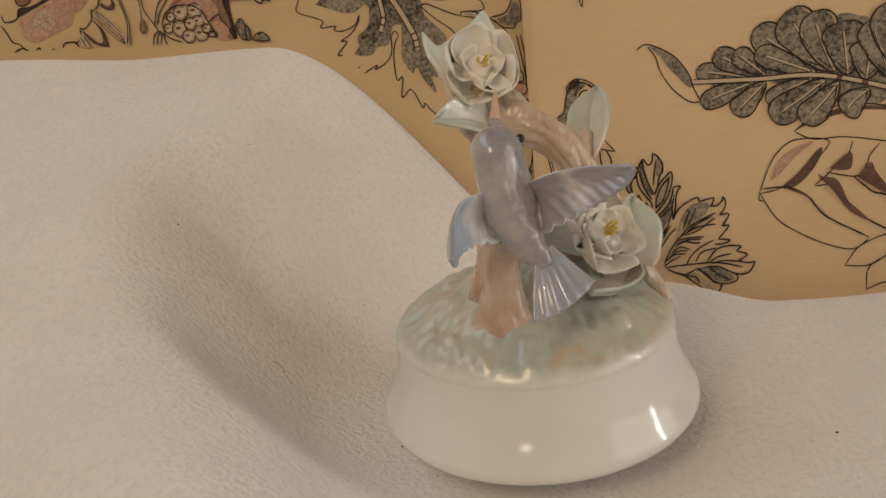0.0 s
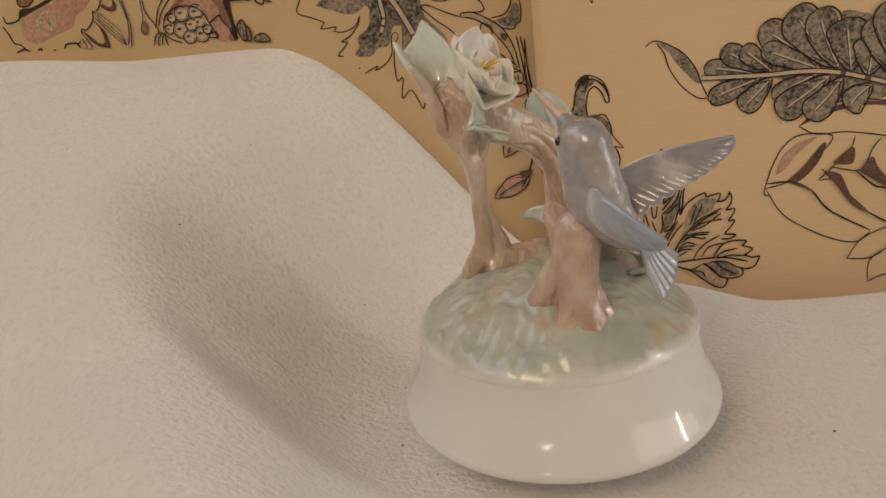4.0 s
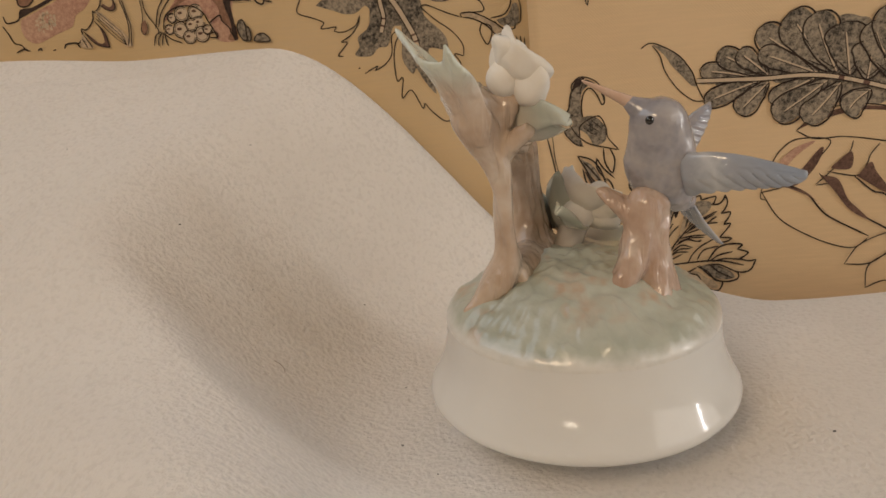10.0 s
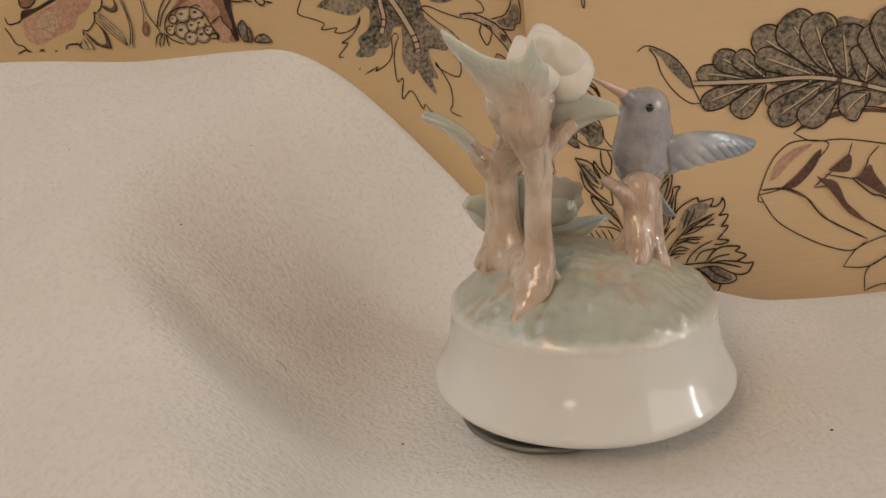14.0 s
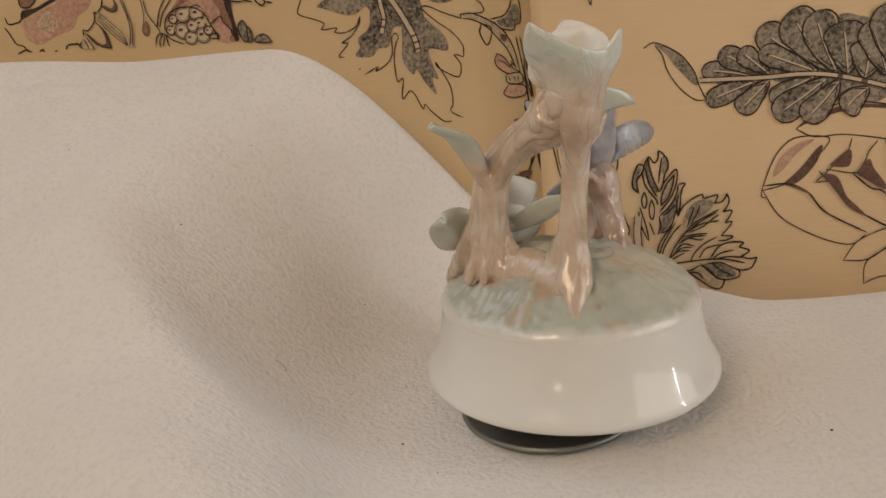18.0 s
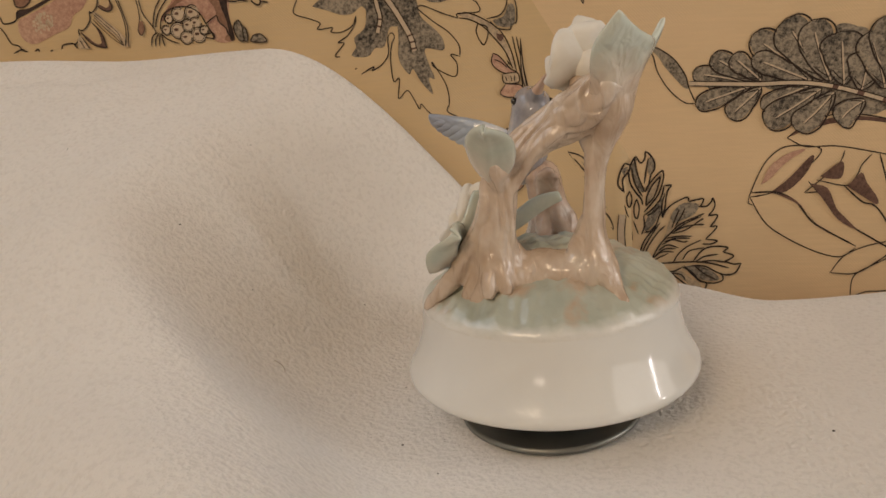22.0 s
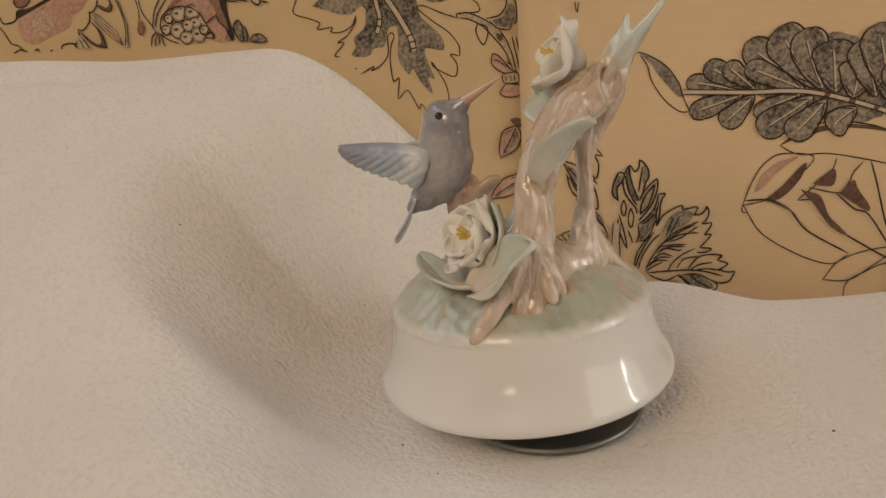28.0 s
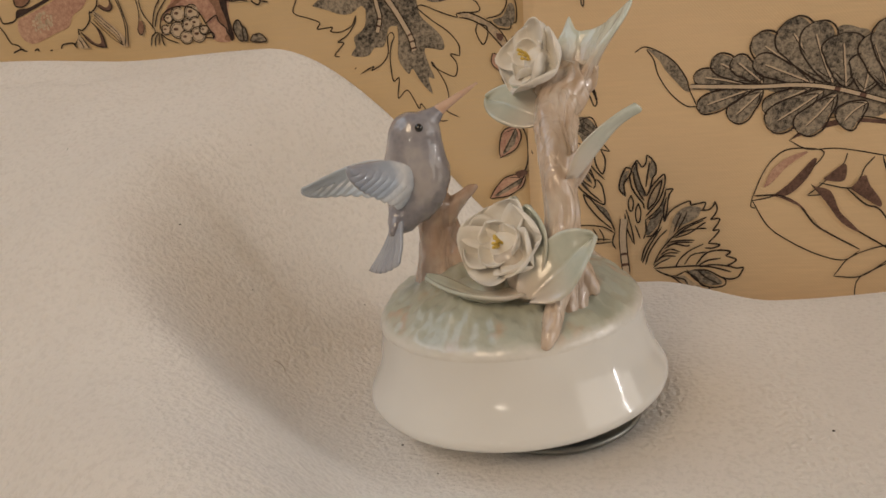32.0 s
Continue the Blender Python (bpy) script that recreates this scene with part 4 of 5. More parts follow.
wash(left_print, [(-2.9, 89.7), (-1.0, 89.0), (-0.2, 83.4), (-3.0, 84.6)], M_SEPIA)
stroke(left_print, [(-2.9, 89.7), (-1.0, 89.0), (-0.2, 83.4), (-3.0, 84.6), (-2.9, 89.7)], 0.55)
wash(left_print, [(-1.3, 120.5), (-0.7, 104.0), (0.9, 91.8), (-0.2, 94.3), (-1.9, 104.1)], M_PALE)
stroke(left_print, [(-1.3, 120.5), (-0.7, 104.0), (0.9, 91.8), (-0.2, 94.3), (-1.9, 104.1), (-1.3, 120.5)], 0.55)
stroke(left_print, [(-15.2, 111.3), (-11.7, 109.5), (-8.9, 106.5)], 0.50)
stroke(left_print, [(-8.7, 110.1), (-7.1, 107.6)], 0.50)
stroke(left_print, [(-7.5, 109.2), (-9.5, 107.2)], 0.50)
stroke(left_print, [(-10.2, 102.5), (-9.4, 100.0)], 0.50)
stroke(left_print, [(-7.4, 102.5), (-7.0, 99.8)], 0.50)
stroke(left_print, [(-5.4, 102.6), (-5.8, 99.7)], 0.50)
leaf_print(left_print, (-6.2, 76.6), (-15.7, 61.0), 10.5, "blade", M_ROSE, 1)
leaf_print(left_print, (-3.7, 50.0), (-22.8, 39.6), 9.6, "blade", M_ROSE, 1)
leaf_print(left_print, (2.3, 68.2), (4.5, 47.1), 2.5, "blade", M_ROSE, 1)
stroke(left_print, [(-9.4, 80.2), (-5.1, 80.5), (-0.6, 76.1), (0.2, 62.8), (-4.5, 51.5)], 0.67)
stroke(left_print, [(-6.2, 79.9), (-1.8, 71.8), (-1.8, 58.5), (-6.5, 45.2)], 0.67)
stroke(left_print, [(1.8, 69.3), (3.1, 53.6), (5.3, 46.1)], 0.67)
stroke(left_print, [(1.8, 86.8), (2.2, 75.9), (2.3, 68.2)], 0.67)
stroke(left_print, [(-6.0, 52.5), (-1.5, 52.8)], 0.67)
wash(left_print, [(-9.4, 80.4), (-5.0, 80.9), (-2.6, 78.1), (-6.4, 76.6)], M_SEPIA)
wash(left_print, [(-8.8, 52.7), (-4.3, 53.7), (-2.3, 51.3), (-7.2, 49.9)], M_SEPIA)
wash(left_print, [(0.5, 66.1), (3.1, 67.0), (3.2, 62.1), (0.6, 61.9)], M_SEPIA)
# flower head
right_print.layer = left_print.layer = 0.0
wash(left_print, [(-260.1, 152.8), (-258.1, 154.5), (-249.0, 157.4), (-239.8, 160.7), (-233.0, 163.3), (-220.0, 162.0), (-223.5, 156.3), (-229.4, 153.1), (-232.8, 147.8), (-241.9, 144.9), (-253.3, 141.2), (-259.0, 143.7), (-260.8, 148.6)], M_ROSE)
dots(left_print, (-246.4, 151.5), 15.7, 6.9, -28, 46, M_STEM)
wash(left_print, [(-260.9, 154.1), (-258.7, 158.8), (-251.7, 159.4), (-240.7, 163.2), (-236.0, 163.6), (-243.8, 160.3), (-257.9, 155.2)], M_DARK)
wash(left_print, [(-259.0, 165.4), (-258.5, 161.0), (-255.3, 160.2), (-252.1, 161.9), (-250.3, 164.5)], M_BROWN)
stroke(left_print, [(-269.0, 156.5), (-268.1, 153.1), (-264.8, 152.8), (-260.7, 154.1), (-258.7, 158.8)], 0.72)
stroke(left_print, [(-259.2, 165.2), (-258.8, 160.9), (-255.1, 160.0), (-251.7, 161.7), (-249.7, 164.1)], 0.72)
stroke(left_print, [(-270.5, 151.5), (-268.4, 147.5), (-266.4, 142.7), (-262.8, 141.2), (-260.8, 138.5), (-258.5, 137.9)], 0.72)
stroke(left_print, [(-266.5, 137.6), (-262.4, 139.0), (-259.8, 138.9)], 0.72)
stroke(left_print, [(-254.5, 137.7), (-252.5, 138.5), (-252.1, 137.3)], 0.72)
stroke(left_print, [(-245.9, 136.9), (-244.4, 137.3)], 0.72)
stroke(left_print, [(-239.5, 137.2), (-238.1, 139.3), (-233.4, 139.7), (-230.9, 139.3), (-228.2, 142.7), (-228.1, 146.0)], 0.72)
stroke(left_print, [(-228.0, 146.4), (-225.3, 145.6), (-220.8, 149.7), (-219.8, 154.6)], 0.72)
stroke(left_print, [(-219.8, 154.6), (-218.6, 153.8), (-215.5, 156.4), (-213.9, 160.4)], 0.72)
stroke(left_print, [(-232.1, 139.2), (-230.6, 137.0)], 0.72)
wash(left_print, [(-226.4, 144.6), (-223.4, 140.1), (-220.0, 137.3), (-215.5, 136.1), (-214.7, 137.0), (-215.9, 143.4), (-220.1, 149.2), (-217.9, 145.6), (-216.9, 141.6), (-217.2, 138.2), (-220.2, 138.5), (-223.9, 142.2)], M_SEPIA)
wash(left_print, [(-214.6, 156.7), (-211.7, 154.4), (-208.6, 153.9), (-207.2, 155.6), (-208.3, 160.2), (-208.3, 156.7), (-210.5, 155.4), (-213.1, 157.1)], M_SEPIA)
stroke(left_print, [(-226.8, 144.8), (-223.5, 139.8), (-219.8, 137.1), (-215.1, 135.9), (-214.7, 137.0), (-215.9, 143.6), (-220.1, 149.4)], 0.67)
stroke(left_print, [(-214.8, 156.7), (-211.8, 154.2), (-208.6, 153.7), (-207.0, 155.6), (-208.1, 160.0)], 0.67)
wash(left_print, [(-218.1, 154.3), (-214.7, 152.6), (-211.1, 148.6), (-206.2, 143.4), (-202.3, 137.8), (-202.5, 135.3), (-206.4, 135.8), (-208.2, 141.2), (-213.7, 146.0), (-217.5, 151.5)], M_PALE)
stroke(left_print, [(-217.4, 154.0), (-212.1, 148.5), (-206.9, 142.5), (-205.0, 135.9)], 0.33)
stroke(left_print, [(-217.9, 153.0), (-213.0, 147.4), (-207.7, 141.5), (-205.0, 135.9)], 0.33)
stroke(left_print, [(-218.3, 151.9), (-213.8, 146.4), (-208.6, 140.4), (-205.0, 135.9)], 0.33)
stroke(left_print, [(-218.8, 150.8), (-214.7, 145.3), (-209.5, 139.4), (-205.0, 135.9)], 0.33)
wash(left_print, [(-227.7, 143.6), (-224.7, 139.0), (-223.3, 136.3), (-229.4, 136.9), (-229.5, 140.4)], M_PALE)
stroke(left_print, [(-226.9, 142.5), (-224.8, 138.5), (-223.8, 136.3)], 0.55)
stroke(left_print, [(-228.3, 141.2), (-227.0, 138.3), (-226.6, 136.6)], 0.55)
stroke(left_print, [(-204.4, 159.6), (-202.6, 151.9), (-202.0, 145.8), (-202.8, 140.2), (-204.3, 135.6)], 0.55)
stroke(left_print, [(-203.2, 159.5), (-201.8, 151.8), (-200.9, 144.8), (-202.5, 135.5)], 0.55)
stroke(left_print, [(-193.6, 158.5), (-193.2, 153.3), (-193.8, 147.8), (-195.5, 142.8), (-194.3, 140.2), (-192.2, 143.0), (-192.5, 147.1)], 0.55)
stroke(left_print, [(-192.1, 158.4), (-191.3, 150.8), (-186.8, 142.7), (-186.7, 140.4)], 0.55)
wash(left_print, [(-194.2, 146.9), (-192.5, 146.9), (-192.2, 143.0), (-194.2, 140.4), (-195.3, 142.8)], M_BROWN)
# scaly boss in its dark hood
right_print.layer = left_print.layer = 0.0
wash(left_print, [(-182.9, 146.8), (-177.8, 152.7), (-171.9, 157.2), (-159.2, 155.9), (-146.2, 154.6), (-147.0, 145.1), (-146.2, 133.4), (-155.7, 133.3), (-157.6, 139.2), (-160.2, 145.9), (-164.3, 150.5), (-169.9, 152.1), (-176.1, 151.3), (-181.7, 146.2)], M_ROSE)
wash(left_print, [(-180.4, 149.8), (-174.4, 154.7), (-170.9, 157.1), (-166.0, 156.6), (-172.6, 153.6), (-177.2, 150.8)], M_BROWN)
wash(left_print, [(-157.3, 155.7), (-147.2, 154.7), (-147.0, 147.9), (-146.1, 136.7), (-145.9, 133.3), (-151.2, 133.6), (-148.5, 138.8), (-153.2, 143.9), (-153.6, 149.4)], M_BROWN)
wash(left_print, [(-151.0, 155.1), (-146.9, 154.7), (-147.0, 146.9), (-145.9, 134.4), (-148.2, 133.7), (-148.5, 142.5), (-149.9, 148.2)], M_DARK)
scale_print(left_print, (-178.6, 146.8), 2.40)
scale_print(left_print, (-173.2, 148.4), 3.70)
scale_print(left_print, (-165.7, 148.6), 3.88)
scale_print(left_print, (-180.9, 141.4), 2.50)
scale_print(left_print, (-174.8, 140.6), 4.07)
scale_print(left_print, (-164.9, 143.3), 3.14)
scale_print(left_print, (-164.3, 137.5), 3.88)
scale_print(left_print, (-170.9, 136.7), 3.33)
scale_print(left_print, (-168.9, 142.6), 3.14)
scale_print(left_print, (-161.0, 139.5), 2.40)
stroke(left_print, [(-184.0, 141.7), (-182.1, 147.6), (-177.6, 151.1), (-171.9, 152.2), (-166.1, 151.2), (-161.8, 147.9), (-159.4, 142.6), (-157.0, 137.3), (-156.7, 134.4)], 0.67)
stroke(left_print, [(-186.3, 143.4), (-183.7, 149.6), (-179.4, 154.7), (-176.9, 156.9)], 0.67)
stroke(left_print, [(-188.0, 142.6), (-184.9, 151.6), (-180.8, 157.2)], 0.67)
stroke(left_print, [(-185.4, 140.8), (-188.8, 138.9), (-190.4, 134.1)], 0.67)
stroke(left_print, [(-184.8, 140.6), (-187.4, 137.4), (-188.1, 133.9)], 0.67)
stroke(left_print, [(-184.3, 140.4), (-186.3, 133.9)], 0.67)
stroke(left_print, [(-183.8, 139.8), (-180.7, 136.7), (-175.2, 134.2)], 0.67)
stroke(left_print, [(-183.7, 140.3), (-183.5, 135.6), (-182.9, 133.6)], 0.67)
stroke(left_print, [(-159.4, 142.6), (-153.3, 145.9), (-152.4, 142.9), (-149.1, 139.3), (-148.8, 137.0), (-146.6, 133.9)], 0.67)
stroke(left_print, [(-159.9, 137.6), (-156.4, 137.7), (-156.3, 135.3), (-160.5, 135.7)], 0.67)
wash(left_print, [(-143.9, 142.2), (-141.9, 142.4), (-140.7, 139.0), (-140.8, 132.9), (-143.3, 132.9), (-145.3, 138.5)], M_WASH)
stroke(left_print, [(-143.9, 142.2), (-141.9, 142.4), (-140.7, 139.0), (-140.8, 132.9), (-143.3, 132.9), (-145.3, 138.5), (-143.9, 142.2)], 0.67)
wash(left_print, [(-140.6, 139.9), (-138.8, 137.4), (-138.9, 132.7), (-140.7, 132.8)], M_WASH)
stroke(left_print, [(-140.6, 139.9), (-138.8, 137.4), (-138.9, 132.7), (-140.7, 132.8), (-140.6, 139.9)], 0.67)
wash(left_print, [(-135.6, 134.8), (-131.6, 134.8), (-129.3, 130.9), (-137.1, 131.7)], M_WASH)
stroke(left_print, [(-135.6, 134.8), (-131.6, 134.8), (-129.3, 130.9), (-137.1, 131.7), (-135.6, 134.8)], 0.67)
stroke(left_print, [(-146.6, 152.6), (-142.1, 151.9), (-139.3, 152.2), (-135.6, 151.3)], 0.83)
stroke(left_print, [(-134.5, 152.7), (-132.6, 150.1), (-130.3, 149.0), (-129.1, 150.5), (-129.5, 152.2)], 0.83)
stroke(left_print, [(-129.0, 150.7), (-125.1, 149.7)], 0.83)

# ---- the rotating porcelain music box, in millimetres about the axis on which it turns ----
box_base = Matrix.Translation(Vector((-4.4, -11.1, 12.2)) * MM) @ Vector((-0.0182, -0.0288, 1)).to_track_quat("Z", "Y").to_matrix().to_4x4()
figurine = tagged(empty("music_box"), "porcelain music box with a hummingbird, white roses and a tree", "music box")


def settled(bm):
    """From the foot's own level frame into the frame of the slightly tilted box."""
    for v in bm.verts:
        v.co = box_base @ v.co
    return bm


FOOT = [(30, 1.2), (46, 0.4), (49.8, -0.4), (51.6, 0.0), (52.8, 1.1), (53.3, 2.6), (53.0, 4.2), (52.2, 5.8), (50.9, 8.2), (49.5, 11.2), (48.3, 14.4), (47.3, 18.0),
        (46.6, 21.8), (46.2, 25.4), (46.0, 28.0), (45.7, 29.4), (45.0, 30.2), (42.0, 30.9)]
part("foot", settled(lathe([tuple(p) for p in spline(FOOT, 3)], 128)), M_WHITE, figurine, "white glazed round flaring foot")


def mound_height(x, y):
    """Height of the moss above the foot's rim, in the foot's own frame."""
    r = math.hypot(x, y)
    dome = 17.5 * max(0.0, 1 - (r / 46.0) ** 2) ** 0.85
    an = math.atan2(y, x)
    tufts = 2.0 * noise.noise(Vector((x * 0.11, y * 0.11, 0))) + 1.1 * noise.noise(Vector((x * 0.3, y * 0.3, 4)))
    blades = 0.42 * math.sin(an * 46 + 3 * noise.noise(Vector((x * 0.08, y * 0.08, 2)))) * smooth_step(22, 38, r)
    return 29.8 + dome + (tufts + blades) * (1 - smooth_step(42.5, 45.4, r))


def mound():
    bm, rings, nr, na = bmesh.new(), [], 46, 180
    for i in range(1, nr + 1):
        r = 45.5 * i / nr
        rings.append([bm.verts.new(Vector((r * math.cos(a), r * math.sin(a), mound_height(r * math.cos(a), r * math.sin(a)))) * MM)
                      for a in (2 * math.pi * k / na for k in range(na))])
    for r, z in ((45.95, 29.3), (46.12, 28.2), (45.6, 26.4)):
        rings.append([bm.verts.new(Vector((r * math.cos(a), r * math.sin(a), z)) * MM) for a in (2 * math.pi * k / na for k in range(na))])
    top = bm.verts.new((0, 0, mound_height(0, 0) * MM))
    for k in range(na):
        bm.faces.new((rings[0][k], rings[0][(k + 1) % na], top))
    for a, b in zip(rings, rings[1:]):
        for k in range(na):
            bm.faces.new((a[k], b[k], b[(k + 1) % na], a[(k + 1) % na]))
    part("mossy_mound", settled(bm), M_MOUND, figurine, "pale green and tan mossy ground")


mound()

def fused(name, limbs, material, label, voxel=0.6, rounds=7, finish=None):
    """Limbs pressed into one another while the clay was soft: one skin, with the joints smoothed; finish moves its points, in millimetres."""
    bm = bmesh.new()
    for b in limbs:
        me = bpy.data.meshes.new("limb")
        bmesh.ops.recalc_face_normals(b, faces=b.faces)
        b.to_mesh(me)
        b.free()
        bm.from_mesh(me)
        bpy.data.meshes.remove(me)
    ob = part(name, bm, material, figurine, label)
    r = ob.modifiers.new("one_skin", "REMESH")
    r.mode, r.voxel_size, r.use_smooth_shade = "VOXEL", voxel * MM, True
    sm = ob.modifiers.new("soften", "SMOOTH")
    sm.factor, sm.iterations = 0.5, rounds
    skin = bpy.data.meshes.new_from_object(ob.evaluated_get(bpy.context.evaluated_depsgraph_get()))
    rough_mesh = ob.data
    ob.modifiers.clear()
    ob.data = skin
    bpy.data.meshes.remove(rough_mesh)
    skin.name = name
    skin.polygons.foreach_set("use_smooth", [True] * len(skin.polygons))
    if finish:
        n = len(skin.vertices)
        co, no = np.empty(n * 3), np.empty(n * 3)
        skin.vertices.foreach_get("co", co)
        skin.vertex_normals.foreach_get("vector", no)
        skin.vertices.foreach_set("co", (finish(co.reshape(-1, 3) / MM, no.reshape(-1, 3)) * MM).ravel())
        skin.update()
    return ob


def nearest(line, co):
    """For each point its nearest sample of the line, and how far off it is."""
    d = np.linalg.norm(co[:, None, :] - line[None, :, :], axis=2)
    k = d.argmin(axis=1)
    return k, d[np.arange(len(co)), k]


# the tree: a slender trunk, and a thick barky one that arches over to meet it
SLIM = [(-19.8, 27.2, 45.6, 0.8, 0.8), (-19.0, 25.0, 47.8, 1.9, 2.1), (-17.8, 20.5, 51.2, 2.9, 3.6), (-16.4, 15.5, 55.6, 4.6, 6.2), (-15.2, 11.9, 62, 4.5, 5.9), (-14.9, 11.0, 69, 3.3, 4.8),
        (-15.4, 11.2, 77, 2.8, 4.4), (-16.2, 11.0, 85, 2.7, 4.3), (-17.0, 10.9, 92, 3.2, 4.5), (-17.8, 11.4, 99, 3.5, 4.5), (-19.2, 13.6, 107, 4.4, 5.0), (-21.0, 17.4, 114, 5.0, 5.4)]
THICK = [(19, 3, 46, 9.5, 11.5), (17.8, 3.4, 56, 7.2, 9.6), (16.8, 3.8, 66, 6.0, 7.8), (15.8, 4.4, 77, 5.5, 6.7), (13.4, 4.6, 88, 5.0, 6.2), (7.2, 5.0, 96.6, 5.2, 6.0), (-1.5, 6.4, 102.4, 5.8, 6.4),
         (-10, 10.4, 107.6, 7.4, 7.8), (-16, 15.6, 112.6, 7.6, 7.6), (-20, 19.5, 118, 5.6, 5.6)]
limbs = [sweep(SLIM, 8, 28, side=(-0.5, 0.87, 0), shape=fluted(3, 0.08, seed=2.0)), sweep(THICK, 9, 64, shape=fluted(7, 0.07, seed=0.5)),
         sweep([(-15, 12, 54.4, 8.0), (-9, 9.5, 54.8, 7.6), (1, 5.5, 55.2, 7.6), (10, 4, 55, 8.0), (17, 3.5, 54.6, 8.6)], 6, 22, shape=knobbly(1.2, 0.15, 5))]
for pts in ([(40.8, -9.2, 43.0, 1.1), (39.2, -7.6, 45.2, 2.3), (35, -4.6, 50, 3.2), (30, -1.5, 56.5, 3.8), (24.5, 1.2, 65, 4.2), (19, 2.6, 75, 3.4)],
            [(22.5, 13.0, 51, 1.4), (21.5, 11.2, 54, 2.6), (19.8, 8.0, 60, 3.0), (18, 5.6, 69, 2.8)],
            [(10.2, 10.6, 53.6, 1.4), (11.2, 9.0, 56.5, 2.6), (13, 6.8, 63, 3.0), (15, 5.4, 74, 2.6)],
            [(16.6, 13.6, 52, 1.4), (16.4, 11.6, 55, 2.5), (16, 8.6, 63, 2.8), (15.5, 6.5, 78, 2.2)],
            [(4, 4.8, 58.5, 2.6), (8.5, 4.6, 60, 3.6), (13, 4, 66, 3.8), (15, 4, 74, 3.0)],
            [(-12.8, 4.5, 55.5, 1.6), (-13.6, 7.4, 57, 3.0), (-14.6, 10.4, 63, 3.2), (-15, 11.2, 71, 2.4)],
            [(-4.5, 10.6, 56.5, 2.4), (-8.0, 10.8, 59, 4.2), (-11.6, 11.0, 65, 4.2), (-14.2, 11.2, 74, 2.8)],
            [(-16.5, 10, 92, 1.6), (-14.4, 9.4, 100, 2.8), (-14.8, 9.6, 107, 3.6), (-17, 11.4, 114, 3.4)],
            [(12, 8, 86, 2.4), (3, 10, 98.5, 3.4), (-8, 14.4, 107.5, 3.8), (-15, 20.6, 113.6, 4.4), (-19, 24, 119, 3.6)],
            [(-17, 11, 106, 4.0), (-16, 9, 113, 5.0), (-15.4, 6.5, 118.5, 4.4)],
            [(-19, 10, 98, 2.4), (-21.5, 5.6, 103.6, 3.0), (-23.6, 0.6, 107.6, 2.2)],
            [(13, 5, 84, 3.0), (15.6, 9.5, 92, 3.8), (17.6, 14, 97.4, 2.4)]):
    limbs.append(sweep(pts, 7, 18, shape=knobbly(1.4, 0.22, pts[0][0])))


def barked(co, no):
    """Pressed-in furrows that run up the thick trunk and along its bough, and the oval hollow below the sheath."""
    thick = np.array(spline(THICK, 8))
    slim = np.array(spline(SLIM, 8))
    k, d = nearest(thick[:, :3], co)
    _, d2 = nearest(slim[:, :3], co)
    out = co.copy()
    along = np.gradient(thick[:, :3], axis=0)
    along /= np.linalg.norm(along, axis=1)[:, None]
    side = np.array((0.3, 1.0, 0.1))
    u = side - along * (along @ side)[:, None]
    u /= np.linalg.norm(u, axis=1)[:, None]
    v = np.cross(along, u)
    off = co - thick[k, :3]
    an = np.arctan2((off * v[k]).sum(1), (off * u[k]).sum(1))
    for i in range(len(co)):
        w = smooth_step(-2.0, 3.0, d2[i] - 4.4 - 0.45 * d[i]) * smooth_step(20, 12, d[i])
        if w > 0.01:
            x, y, z = co[i]
            drift = noise.noise(Vector((x * 0.09, y * 0.09, z * 0.055)))
            fine = noise.noise(Vector((x * 0.16, y * 0.16, z * 0.07 + 9)))
            f = abs(math.sin(4.5 * an[i] + 4.5 * drift + 0.05 * z)) ** 0.75
            broken = smooth_step(-0.45, 0.25, noise.noise(Vector((x * 0.11, y * 0.11, z * 0.10 + 3))))
            out[i] += no[i] * w * (0.95 * (f - 0.62) * broken + 0.5 * fine)
        else:
            f = noise.noise(Vector((co[i][0] * 0.3, co[i][1] * 0.3, co[i][2] * 0.05)))
            out[i] += no[i] * 0.45 * f
    way = np.array((0.80, 0.60, 0.0))
    rel = co - np.array((-13.2, 22.0, 114.4))
    deep = rel @ way
    e = np.hypot((rel @ np.array((-0.60, 0.80, 0.0))) / 3.6, rel[:, 2] / 5.4)
    near = deep > -4.5
    dip = np.where(e < 1, -2.4 * np.clip(1 - e ** 2, 0, 1) ** 0.6, 0.55 * np.exp(-((e - 1.15) / 0.22) ** 2)) * near
    return out + way * dip[:, None]


fused("tree_trunk", limbs, M_TREE, "tan forked tree trunk with ridged bark and spreading roots", 0.5, 5, barked)

# the stump on which the bird sits
limbs = [sweep([(-11, -35, 44, 11.5, 10), (-12, -35, 50, 9.2, 8.6), (-12.8, -34.6, 58, 7.2, 6.8), (-13, -34.6, 67, 6.2, 6.0), (-12.6, -34.5, 75, 6.8, 6.8), (-11.5, -35, 80, 6.4, 6.4), (-10.5, -36, 83, 3, 3)],
               7, 40, shape=fluted(4, 0.07, seed=4.0)),
         sweep([(-12.8, -33, 70, 4.6, 5.4), (-12.2, -28.5, 76, 3.4, 5.2), (-11.4, -24, 80.2, 2.4, 4.4), (-11, -21, 82.4, 1.7, 2.8), (-10.9, -18.6, 83.6, 0.8, 0.8)], 6, 20, shape=knobbly(1.2, 0.2, 7))]
